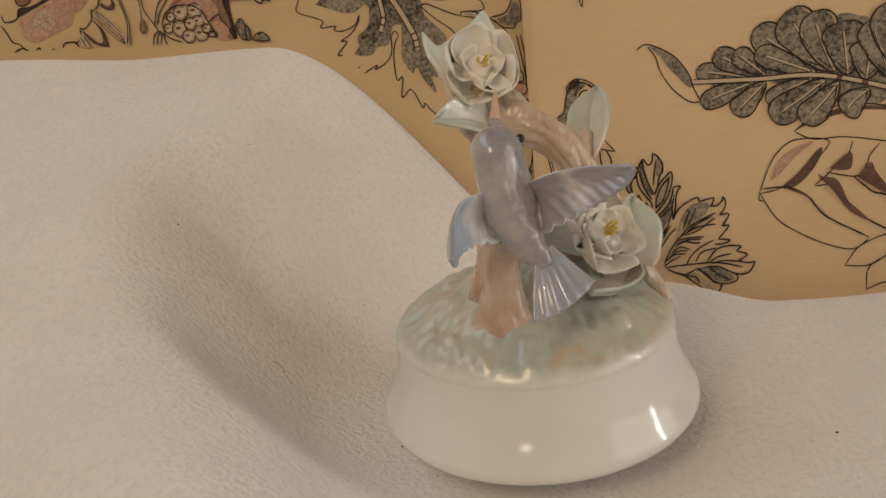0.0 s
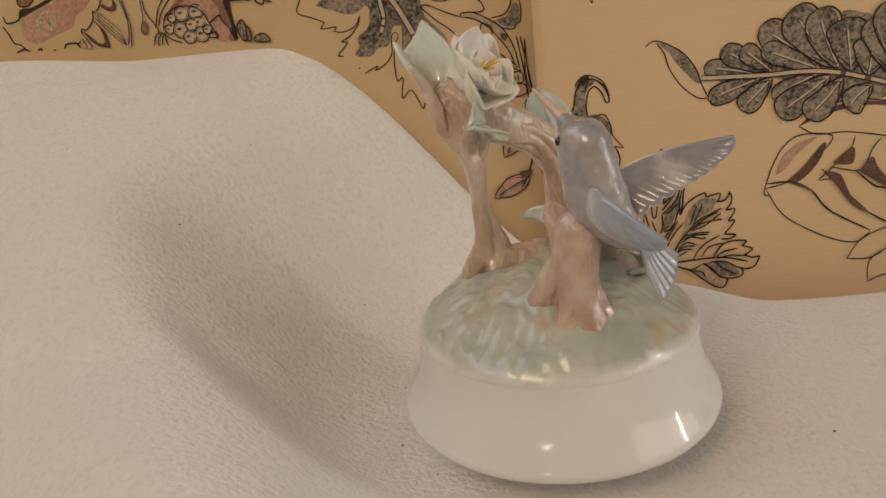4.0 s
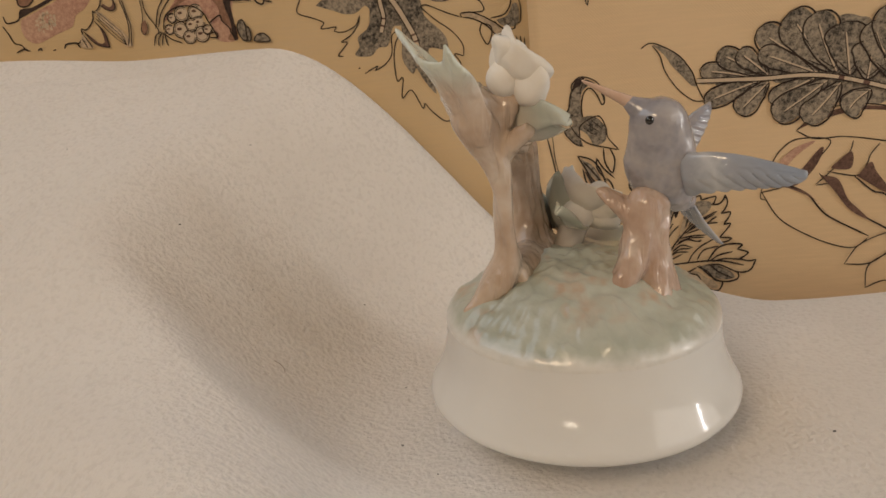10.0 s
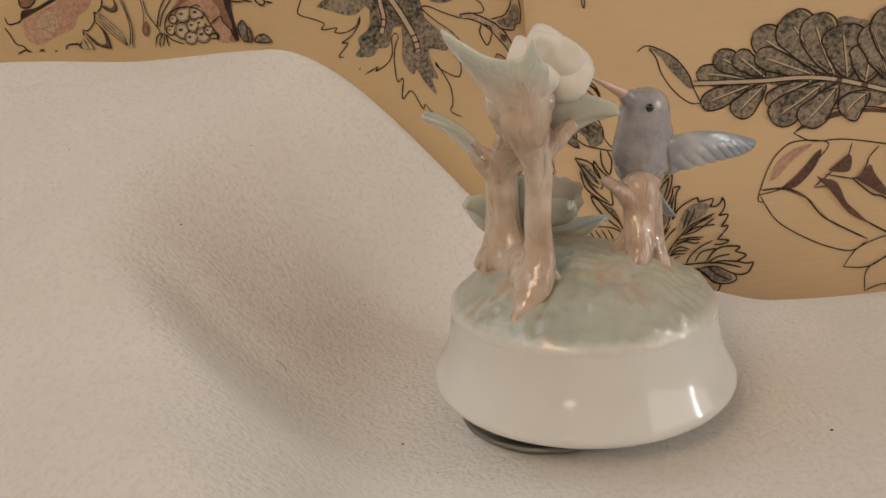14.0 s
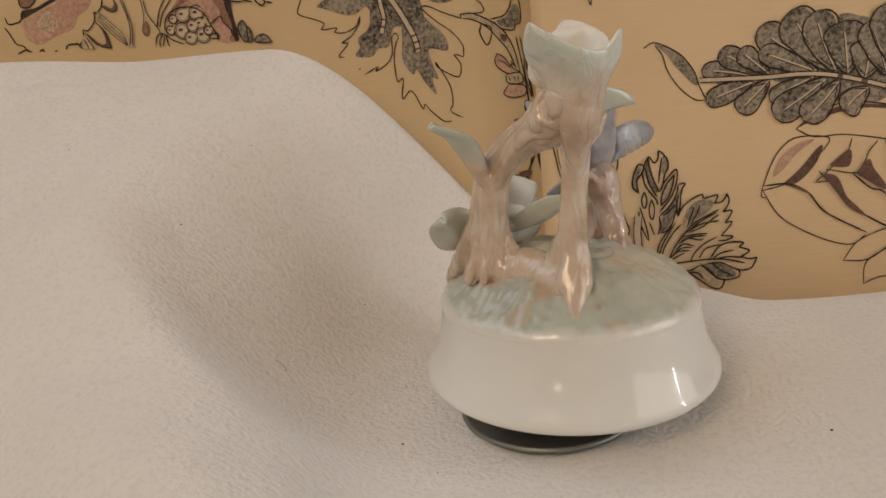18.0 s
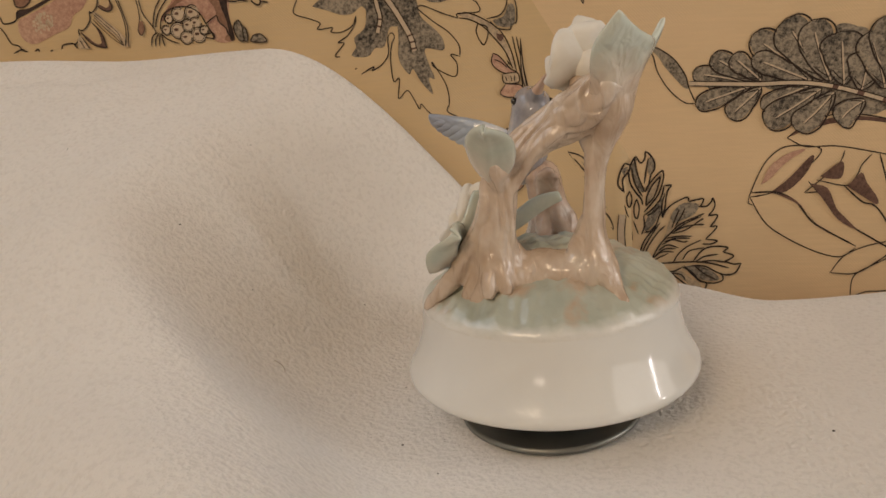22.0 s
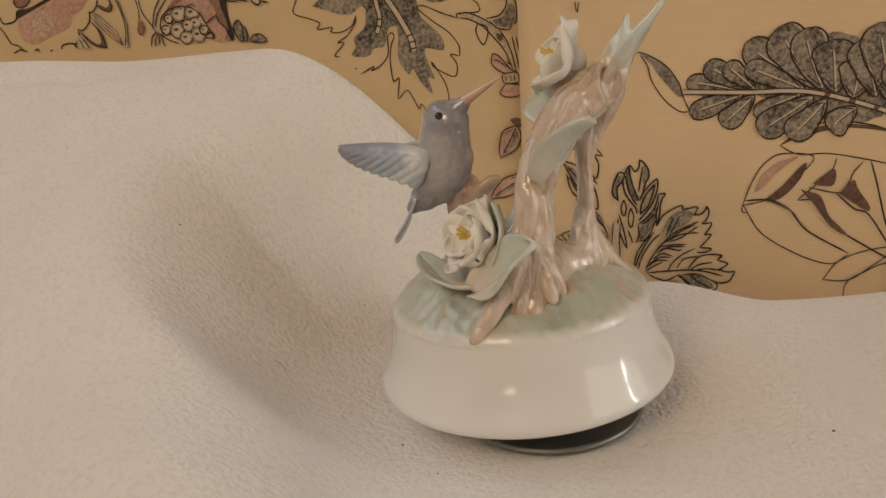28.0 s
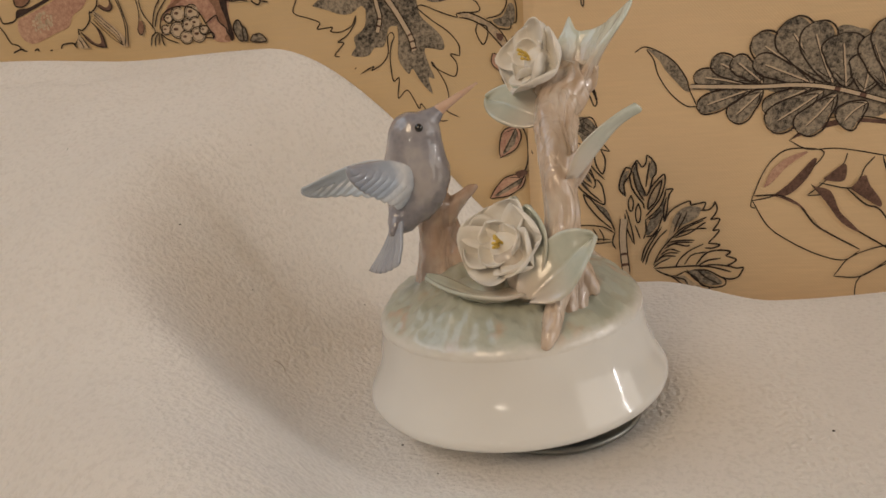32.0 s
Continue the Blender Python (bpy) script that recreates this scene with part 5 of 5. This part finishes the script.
for pts in ([(-21.8, -20.5, 52, 1.6), (-20, -25, 55.5, 4.2), (-17.2, -29, 62, 5.0), (-14.4, -31, 71, 5.0), (-13, -31.5, 76, 4.4)], [(-25, -38, 45, 1.6), (-20, -37, 49.5, 3.4), (-16.5, -36, 57, 3.8), (-15, -35.5, 66, 3.0)],
            [(-2, -45, 43, 1.6), (-6, -41, 48, 3.4), (-9.5, -37.5, 57, 3.8), (-11, -36, 68, 3.0)], [(-8, -20, 53, 1.6), (-9, -26, 55, 3.2), (-11, -31, 62, 3.6), (-12, -33, 72, 3.0)]):
    limbs.append(sweep(pts, 7, 18, shape=knobbly(1.3, 0.25, pts[0][1])))
fused("stump", limbs, M_STUMP, "rosy tan tree stump under the bird", 0.5, 9)


def leaf(root, tip, width, face, curl=0.25, fold=0.18, droop=0.0, full=0.0, twist=0.0, back=0.25, label="", thick=1.4):
    """A thick pressed leaf from root to tip; face is the way its upper side looks, full widens its root into a sheath."""
    a, b = Vector(root), Vector(tip)
    ax = (b - a)
    ln = ax.length
    ax.normalize()
    n = Vector(face)
    n = (n - ax * n.dot(ax)).normalized()
    s = ax.cross(n)

    def f(u, v):
        u = 1 - (1 - u) ** 1.7
        w = width / 2 * (max(u, 0.02) ** 0.62 * max(1 - u, 0.0) ** 0.72 / 0.395 + 0.02)
        w = w * (1 - full) + full * width / 2 * (max(1 - u, 0.0) ** 0.85 + 0.01)
        c = 2 * v - 1
        wave = 0.045 * width * math.sin(u * 8 + (2 if c > 0 else 0) + width) * abs(c)
        rib = -0.05 * width * math.exp(-(c / 0.13) ** 2) * math.sin(math.pi * u) ** 0.5
        up = curl * ln * 0.25 * math.sin(math.pi * u) - droop * ln * u * u + fold * width * (abs(c) ** 1.6) * 0.9 + wave + rib - back * ln * max(0.0, u - 0.62) ** 2 * 2.5
        t = twist * u
        return a + ax * ln * (u + 0.04 * math.sin(c * 3) * (1 - u)) + (s * math.cos(t) + n * math.sin(t)) * c * w + n * up
    bm = shell(f, 24, 16, thick, True)
    return bm if thick > 2 else part("leaf", bm, M_LEAF, figurine, label)


def sheath():
    """Two pointed leaves grown together into an open cup behind the upper rose."""
    def f(u, v):
        a = 18 + v * 200
        near_p, near_q = math.exp(-(abs(a - 76) / 16) ** 1.3), math.exp(-(abs(a - 156) / 11) ** 1.3)
        k = smooth_step(76, 156, a)
        reach, top = 23.4 - 7.2 * k, 139.6 - 4.4 * k
        floor = 0.72 + 0.08 * smooth_step(70, 95, a) * smooth_step(160, 130, a)
        length = (floor + (1 - floor) * max(near_p, near_q)) * (0.45 + 0.55 * smooth_step(18, 62, a)) * (0.45 + 0.55 * smooth_step(218, 172, a))
        s = u * length
        r = 4.2 + (reach - 4.2) * s ** 1.4 + 0.7 * math.sin(a * 0.12) * s + 1.2 * noise.noise(Vector((a * 0.03, s * 3, 0.2)))
        z = 103 + (top - 103) * s
        return Vector((-20.5 - 0.5 * s + r * math.cos(radians(a)), 16 + r * math.sin(radians(a)), z))
    return shell(f, 36, 90, 2.0)


fused("leaf_sheath", [sheath(), sweep([(-16.6, 11.2, 84, 2.0), (-17.4, 12.0, 91, 2.8), (-18.6, 13.6, 98, 3.8), (-20.0, 16.2, 105, 5.4), (-20.8, 18.4, 112, 6.4), (-21.2, 20.0, 118, 4.4)], 6, 24)],
      M_TREE, "pale green sheath of two pointed leaves at the top of the trunk", 0.4, 3)
leaf((-13.5, 7, 102.5), (-28.8, -11.2, 111.2), 15.5, (0.55, -0.5, 0.6), 0.30, 0.22, 0.05)
leaf((17.6, 7.4, 88.0), (21.8, 26.6, 111.4), 15.5, (-0.42, -0.66, 0.61), 0.06, 0.18, 0, 0.0, 0.0, 0.3)
leaf((30.6, -10.6, 56.0), (32.2, 9.4, 75.4), 19.5, (0.60, -0.57, 0.55), -0.2, 0.20, 0.0, 0.10, 0.0, 0.35)
leaf((28, -12, 57), (13.4, -41.2, 58.6), 17, (-0.15, 0.2, 1), -0.45, 0.10, -0.14, 0.2)
leaf((24.5, -10, 57), (18.6, -6.6, 82.5), 15, (0.5, -0.85, 0.15), -0.55, 0.16, 0, 0.0, 0.0, 0.0)
leaf((20, -14, 62), (-9.2, -7.4, 78.8), 12, (0.1, -0.6, 0.8), -0.3, 0.25)


def petal(centre, facing, turn, lean, length, width, cup, name="petal", parent=None, seed=0.0):
    """A cupped petal that rises from centre; lean is its angle away from the flower's axis."""
    z = Vector(facing).normalized()
    x = z.orthogonal().normalized()
    x = Matrix.Rotation(turn, 3, z) @ x
    y = z.cross(x)
    out = (x * math.sin(lean) + z * math.cos(lean))
    inn = (z * math.sin(lean) - x * math.cos(lean))

    def f(u, v):
        c = 2 * v - 1
        w = width / 2 * (0.28 + 0.72 * math.sin(math.pi / 2 * min(1.0, u * 1.55))) * math.sqrt(max(0.0, 1 - max(0.0, (u - 0.70) / 0.305) ** 2.4))
        belly = cup * length * math.sin(math.pi * u * 0.8) * -0.36
        roll = -0.24 * length * max(0.0, u - 0.66) ** 1.3 * 1.6
        ruff = 0.09 * length * noise.noise(Vector((u * 2.4, c * 1.8, seed))) + 0.05 * length * math.sin(3.5 * c + seed) * u * u
        curve = cup * w * c * c * 0.85
        return Vector(centre) + out * length * u * 0.98 + y * c * w + inn * (belly + roll + ruff + curve)
    return part(name, shell(f, 18, 16, 0.7), M_BISQUE, parent)


def rose(centre, facing, size, spin):
    c = Vector(centre)
    z = Vector(facing).normalized()
    f = ball(c - z * size * 0.55, size * 0.42, 20)
    rose_ob = part("rose", f, M_BISQUE, figurine, "unglazed white porcelain rose with yellow stamens")
    k = 0
    for count, lean, length, width, cup, off in ((3, 1.05, 1.02, 1.60, 0.95, 0.0), (2, 0.86, 0.98, 1.20, 0.95, 0.9), (3, 0.60, 0.72, 0.72, 1.0, 0.3)):
        for i in range(count):
            a = spin + off + 2 * math.pi * i / count + 0.25 * math.sin(i * 2.3 + count)
            petal(c - z * size * 0.50, facing, a, lean * (1 + 0.17 * math.sin(i * 2.1 + spin)), size * length, size * width, cup, "petal", rose_ob, spin + k)
            k += 1
    rnd = random.Random(int(spin * 100))
    for i in range(9):
        d = Vector((rnd.uniform(-1, 1), rnd.uniform(-1, 1), rnd.uniform(-1, 1))) * size * 0.13
        p0 = c - z * size * 0.30 + d * 0.5
        p1 = c + z * size * rnd.uniform(-0.08, 0.12) + d
        part("stamen", sweep([(*p0, 0.28), (*((p0 + p1) / 2), 0.25), (*p1, 0.55)], 3, 8), M_STAMEN, rose_ob, "yellow stamen")


rose((-15, 1.5, 125.5), (0.32, -0.80, 0.5), 13.5, 0.4)
rose((21.5, -18, 72.5), (0.72, -0.55, 0.50), 14.5, 1.1)
part("flower_stem", sweep([(20, -8, 52, 5.0), (20, -11, 60, 5.0), (20, -14, 66, 4.6), (21, -16, 69, 4.0)], 5, 18), M_LEAF, figurine)

# the hummingbird
def plumed(co, no):
    """Soft tufts of plumage over the back and flanks, smoother on the head."""
    out = co.copy()
    for i, (x, y, z) in enumerate(co):
        w = smooth_step(104, 92, z)
        a = noise.noise(Vector((x * 0.20, y * 0.20, z * 0.16)))
        b = noise.noise(Vector((x * 0.45, y * 0.45, z * 0.30 + 5)))
        out[i] += no[i] * (0.25 * a + w * (0.35 * a + 0.30 * b))
    return out


bird = fused("hummingbird", [
    sweep([(0.8, -50.2, 72.6, 2.2, 1.5), (-1.0, -48.2, 75.0, 3.4, 3.2), (-4.4, -44.6, 78.8, 5.6, 6.8), (-7.2, -41.0, 84.0, 7.6, 10.4), (-8.8, -39.2, 90.0, 8.2, 11.3), (-9.9, -39.0, 96.0, 7.6, 10.4),
           (-10.7, -38.4, 101.5, 7.3, 9.3), (-11, -37.9, 105.6, 7.2, 8.7), (-11, -37.5, 109.0, 5.6, 6.7), (-11, -37.2, 111.0, 2.8, 3.4)], 9, 48, side=(1, -0.1, 0.05), shape=knobbly(1.6, 0.03, 9)),
    sweep([(-11, -38.5, 104.5, 6.2), (-11, -34.4, 107.0, 4.9), (-11, -31.4, 109.2, 3.2), (-11, -28.8, 111.2, 1.9)], 6, 24)],
    M_BIRD, "grey-mauve glazed hummingbird with raised wings", 0.45, 8, plumed)
part("beak", sweep([(-11, -31.5, 109.4, 2.5), (-11, -28.6, 111.3, 1.9), (-11, -25, 113.3, 1.4), (-11, -20.5, 115.8, 0.95), (-11, -15.9, 118.3, 0.35)], 6, 20, side=(1, 0, 0)), M_BEAK, bird, "slim orange-tan beak")
for e in ((-17.1, -35.0, 105.6), (-4.2, -37.0, 106.9)):
    part("eye", ball(e, 1.4, 16), M_EYE, bird, "glossy black eye")


def wing(lead, trail, tip, face, flare, mats, bulge=0.0, arch=0.06):
    """A raised wing: a firm leading edge, overlapping flight feathers that end in a scalloped trailing edge, which flares outwards."""
    A, B, T, n = Vector(lead), Vector(trail), Vector(tip), Vector(face).normalized()
    span = (T - A).length
    up = (A - B).normalized()
    along = (T - (A + B) / 2).normalized()
    count = 9

    def f(u, v):
        le = A.lerp(T, u) + up * arch * span * math.sin(math.pi * u ** 0.8) + n * bulge * span * math.sin(math.pi * u ** 0.8)
        chord = (B - A) * (1 + 0.12 * math.sin(math.pi * u)) + n * flare * math.sin(math.pi / 2 * min(1.0, u * 1.8)) + along * 0.10 * span * math.sin(math.pi * u)
        chord = chord * (max(1 - u ** 6, 0.0) ** 0.5 * 0.97 + 0.03) * (1 - 0.58 * u)
        k = u * count - v * 2.0
        groove = abs(math.sin(math.pi * k)) ** 0.6
        row = smooth_step(0.28, 0.5, v)
        small = 0.22 * noise.noise(Vector((u * 14, v * 10, span))) * (1 - row)
        scallop = (1 - abs(math.sin(math.pi * (u * count - 2.0))) ** 0.7) * smooth_step(0.88, 1.0, v) * 0.09
        end = smooth_step(0.85, 1.0, u)
        camber = 0.09 * span * math.sin(math.pi * v ** 0.8) * (1 - 0.7 * u)
        return le + chord * (v - scallop * (1 - end)) + n * (camber + 0.62 * groove * row * (1 - end) + small)
    part("wing", shell(f, 72, 30, 1.2, True), mats, bird, "raised wing, blue outside and mauve-grey inside, with a whitish band")


wing((-13.4, -44.0, 93.0), (-11.0, -46.8, 79.2), (-21.4, -79.6, 87.3), (-0.95, 0.19, -0.24), 0.6, [M_WING_LEFT, M_WING_OUT], 0.09, 0.13)
wing((-3.6, -41.6, 94.4), (0.2, -47.0, 80.8), (23.7, -60.9, 102.6), (0.6, 0.75, -0.1), 0.5, [M_WING_RIGHT, M_WING_IN])


def tail():
    A, B = Vector((-3.8, -59.4, 60.2)), Vector((14.2, -49.0, 67.4))
    R = Vector((0.0, -47.5, 77.0))
    s = (B - A).normalized()

    def f(u, v):
        e = A.lerp(B, v) + (A.lerp(B, 0.5) - R).normalized() * 2.0 * (1 - (2 * v - 1) ** 2)
        r = R + s * (v - 0.5) * 6.0
        p = r.lerp(e, u)
        n = s.cross(e - r).normalized()
        return p + n * (0.45 * abs(math.sin(math.pi * v * 6)) * smooth_step(0.25, 0.6, u) + 0.8 * math.sin(math.pi * u) * 0.5)
    part("tail", shell(f, 22, 42, 1.2), M_TAIL, bird, "fanned blue-grey tail feathers")


tail()

# ---- the still plate on which the box turns ----
plate = tagged(empty("winding_plate"), "round black metal winding plate resting on the blanket", "base plate")
plate.location = (-0.0003, 0, 0)
plate.location.z = 0.0006
part("disc", lathe([(26, 0.2), (31.0, 0.2), (31.6, 0.8), (31.4, 1.4), (30.0, 1.7), (8, 1.9)], 96), M_PLATE, plate)
part("rim", lathe([(31.2, 0.0), (32.5, 0.2), (32.8, 0.9), (32.5, 1.7), (31.8, 2.1), (31.2, 1.9)], 96), M_RIM, plate, "worn steel rim")
part("winding_core", lathe([(19, 1.6), (19.5, 2.2), (19.5, 9.6), (18, 10.4)], 64), M_PLATE, plate)
part("spindle", lathe([(4, 10), (4, 13.2)], 24), M_PLATE, plate)


# ---- lint on the fleece ----
for x, y, r in ((-0.1379, 0.0257, 0.50), (0.0916, -0.0202, 0.60), (-0.0529, -0.0198, 0.55), (-0.0776, 0.0579, 0.40), (-0.0572, 0.0223, 0.40), (-0.1144, 0.0271, 0.35), (-0.1200, 0.0700, 0.35), (-0.0387, -0.0378, 0.35), (-0.1899, 0.0495, 0.30)):
    r *= 0.72
    bm = ball((0, 0, 0), r, 8, (1.3, 0.9, 0.7))
    speck = part("lint_speck", bm, M_LINT)
    speck.location = (x, y, blanket_height(x, y) + r * 0.0004)
    tagged(speck, "tiny dark speck of lint on the fleece", "lint", "lint on the blanket")


def fibre(x, y, turn):
    pts = [(x * 1000 + 2.4 * u * math.cos(turn + 0.5 * u), y * 1000 + 2.4 * u * math.sin(turn + 0.5 * u)) for u in (-1, -0.4, 0.2, 0.8, 1.2)]
    bm = sweep([(a, b, blanket_height(a * MM, b * MM) * 1000 + 0.12, 0.04) for a, b in pts], 4, 6)
    tagged(part("lint_fibre", bm, M_FIBRE), "short brown fibre lying on the fleece", "lint", "lint on the blanket")


fibre(-0.1003, 0.0065, 2.6)

# where the gathered cloth hangs from moment to moment: seconds, shift in millimetres, turn in degrees
PANEL = [
    (0.0, -1.1, -0.1, -0.1, -0.3, -0.5, 0.7), (0.5, 3.8, 3.7, 2.3, -0.2, -0.3, 6.4), (1.0, -1.7, -2.0, -0.4, -0.4, -1.2, -1.3),
    (1.5, 0.2, -0.2, 0.0, -0.3, -0.1, -0.0), (2.0, 9.0, 4.1, 6.9, 0.3, -1.0, 9.1), (2.5, 0.1, 0.8, 0.2, 0.4, 0.1, 0.4),
    (3.0, 2.2, 1.6, 0.8, -0.0, -0.1, 2.5), (3.5, 3.4, 2.7, 1.4, -0.0, -0.2, 4.1), (5.5, 2.4, 1.9, 0.8, -0.1, -0.1, 3.2),
    (6.0, 1.7, 1.5, 0.6, -0.2, 0.0, 2.1), (6.5, 0.9, 1.2, 0.4, -0.1, 0.1, 1.6), (7.0, 2.2, 1.9, 0.5, -0.3, 0.0, 3.0),
    (7.5, 1.8, 1.6, 0.5, -0.1, -0.1, 2.3), (8.0, 2.4, 2.0, 0.7, -0.1, -0.0, 3.3), (8.5, 1.5, 1.3, 0.4, -0.1, -0.0, 2.2),
    (9.0, 1.4, 0.9, 0.5, -0.1, 0.0, 2.3), (9.5, 1.2, 1.4, 0.2, -0.1, 0.0, 1.7), (10.0, 1.0, 1.2, 0.3, 0.0, 0.1, 1.7),
    (10.5, 0.5, 0.1, 0.2, -0.1, 0.2, 1.0), (11.0, 1.5, 1.5, 0.5, 0.3, 0.1, 2.1), (11.5, 1.0, 1.2, 0.3, 0.2, -0.0, 1.2),
    (12.0, 1.0, 0.8, 0.4, 0.2, 0.1, 1.2), (12.5, 0.2, 0.0, -0.0, -0.1, -0.0, 0.7), (13.0, 0.0, -0.0, 0.0, -0.0, -0.0, -0.0),
    (13.5, -0.2, -0.2, -0.3, -0.2, -0.1, -0.1), (14.0, -0.1, -0.1, -0.3, -0.2, -0.1, 0.0),
    (14.5, -0.1, -0.6, -0.0, -0.2, 0.1, 0.1), (16.5, -2.3, -3.6, -0.4, -0.2, -0.8, -3.0), (17.0, 0.2, -0.7, -0.3, -0.7, 0.0, 0.7),
    (17.5, -3.0, -4.8, -0.5, -0.5, -1.1, -3.3), (18.0, 2.7, 2.7, 0.7, -0.3, 0.1, 4.1), (18.5, -8.1, -3.8, -1.5, -1.0, -3.4, -0.2),
    (19.0, -11.9, 4.3, 9.9, -0.3, -0.0, 5.1), (19.5, -7.7, 3.5, 4.7, -0.1, 0.6, 0.7), (20.0, -8.8, 2.7, 1.8, 0.2, 0.9, -1.0),
    (20.5, -5.8, 3.6, 6.8, -0.2, 0.2, 1.7), (21.0, 1.0, 4.1, 6.0, 0.4, 2.5, 2.6), (21.5, -4.4, 2.7, 1.5, 0.4, 4.0, -0.8),
    (22.0, -3.9, 2.6, -1.0, 1.3, 2.3, -2.3), (22.5, -2.8, 1.3, -4.7, 1.0, 2.0, -2.2), (23.0, 4.9, 3.1, 1.5, 1.2, 0.5, 0.9),
    (23.5, 0.5, 1.7, -1.6, 1.2, 0.8, -1.8), (24.0, -3.4, 0.7, -1.3, 0.7, 1.9, -3.1), (24.5, -3.6, -0.2, -4.3, 0.9, 1.8, -3.4),
    (25.0, -4.8, 1.5, -5.6, 0.9, 2.3, -1.3), (25.5, -2.0, 0.7, -5.0, 0.8, 2.6, -1.2), (27.5, 0.3, -0.0, -0.7, 0.5, 0.9, -2.1),
    (28.0, -7.2, 1.2, -4.7, 0.6, 2.4, -0.1), (28.5, -6.1, 0.8, -3.9, 0.6, 2.6, -0.7), (29.0, -7.0, 0.2, -3.9, 0.6, 2.4, -1.7),
    (29.5, -8.7, 0.1, -4.3, 0.4, 2.1, -2.0), (30.0, -7.3, -0.3, -3.4, 0.5, 2.4, -2.4), (30.5, -7.7, -0.2, -3.4, 0.5, 2.4, -2.4),
    (31.0, -6.2, -0.2, -2.9, 0.6, 2.5, -2.1), (31.5, -7.2, -0.1, -3.6, 0.6, 2.3, -2.1), (32.0, -3.7, -0.8, -2.0, 0.9, 1.9, -2.2),
]

# ---- what moves ----


def motions():
    walk(figurine, [(t, pose(0, 0, 0, 0, 0, a)) for t, a in ((0, 0), (2, 18.26), (4, 36.39), (6, 54.1), (8, 71.7), (10, 89.47), (12, 107.19), (14, 124.67), (16, 142.15), (18, 159.84),
                                                             (20, 177.7), (22, 196.04), (24, 214.09), (26, 230.94), (28, 247.41), (30, 264.1), (32, 280.81))])
    hub = Vector((0.09, 0.15, 0.05))
    rows = []
    for t, x, y, z, a, b, c in PANEL:
        turn = Vector((radians(a), radians(b), radians(c)))
        r = Matrix.Rotation(turn.length, 4, turn.normalized()) if turn.length > 1e-6 else Matrix.Identity(4)
        rows.append((t, Matrix.Translation(hub + Vector((x, y, z)) * MM) @ r @ Matrix.Translation(-hub)))
    walk(cloth_right, rows)
    walk(cloth_left, [(t, pose(x * MM, 0, z * MM)) for t, x, z in ((0, 0, 0), (20, 0, 0), (21, -1.6, 0), (24, -2.0, 0), (32, -2.0, 0.2))])


motions()
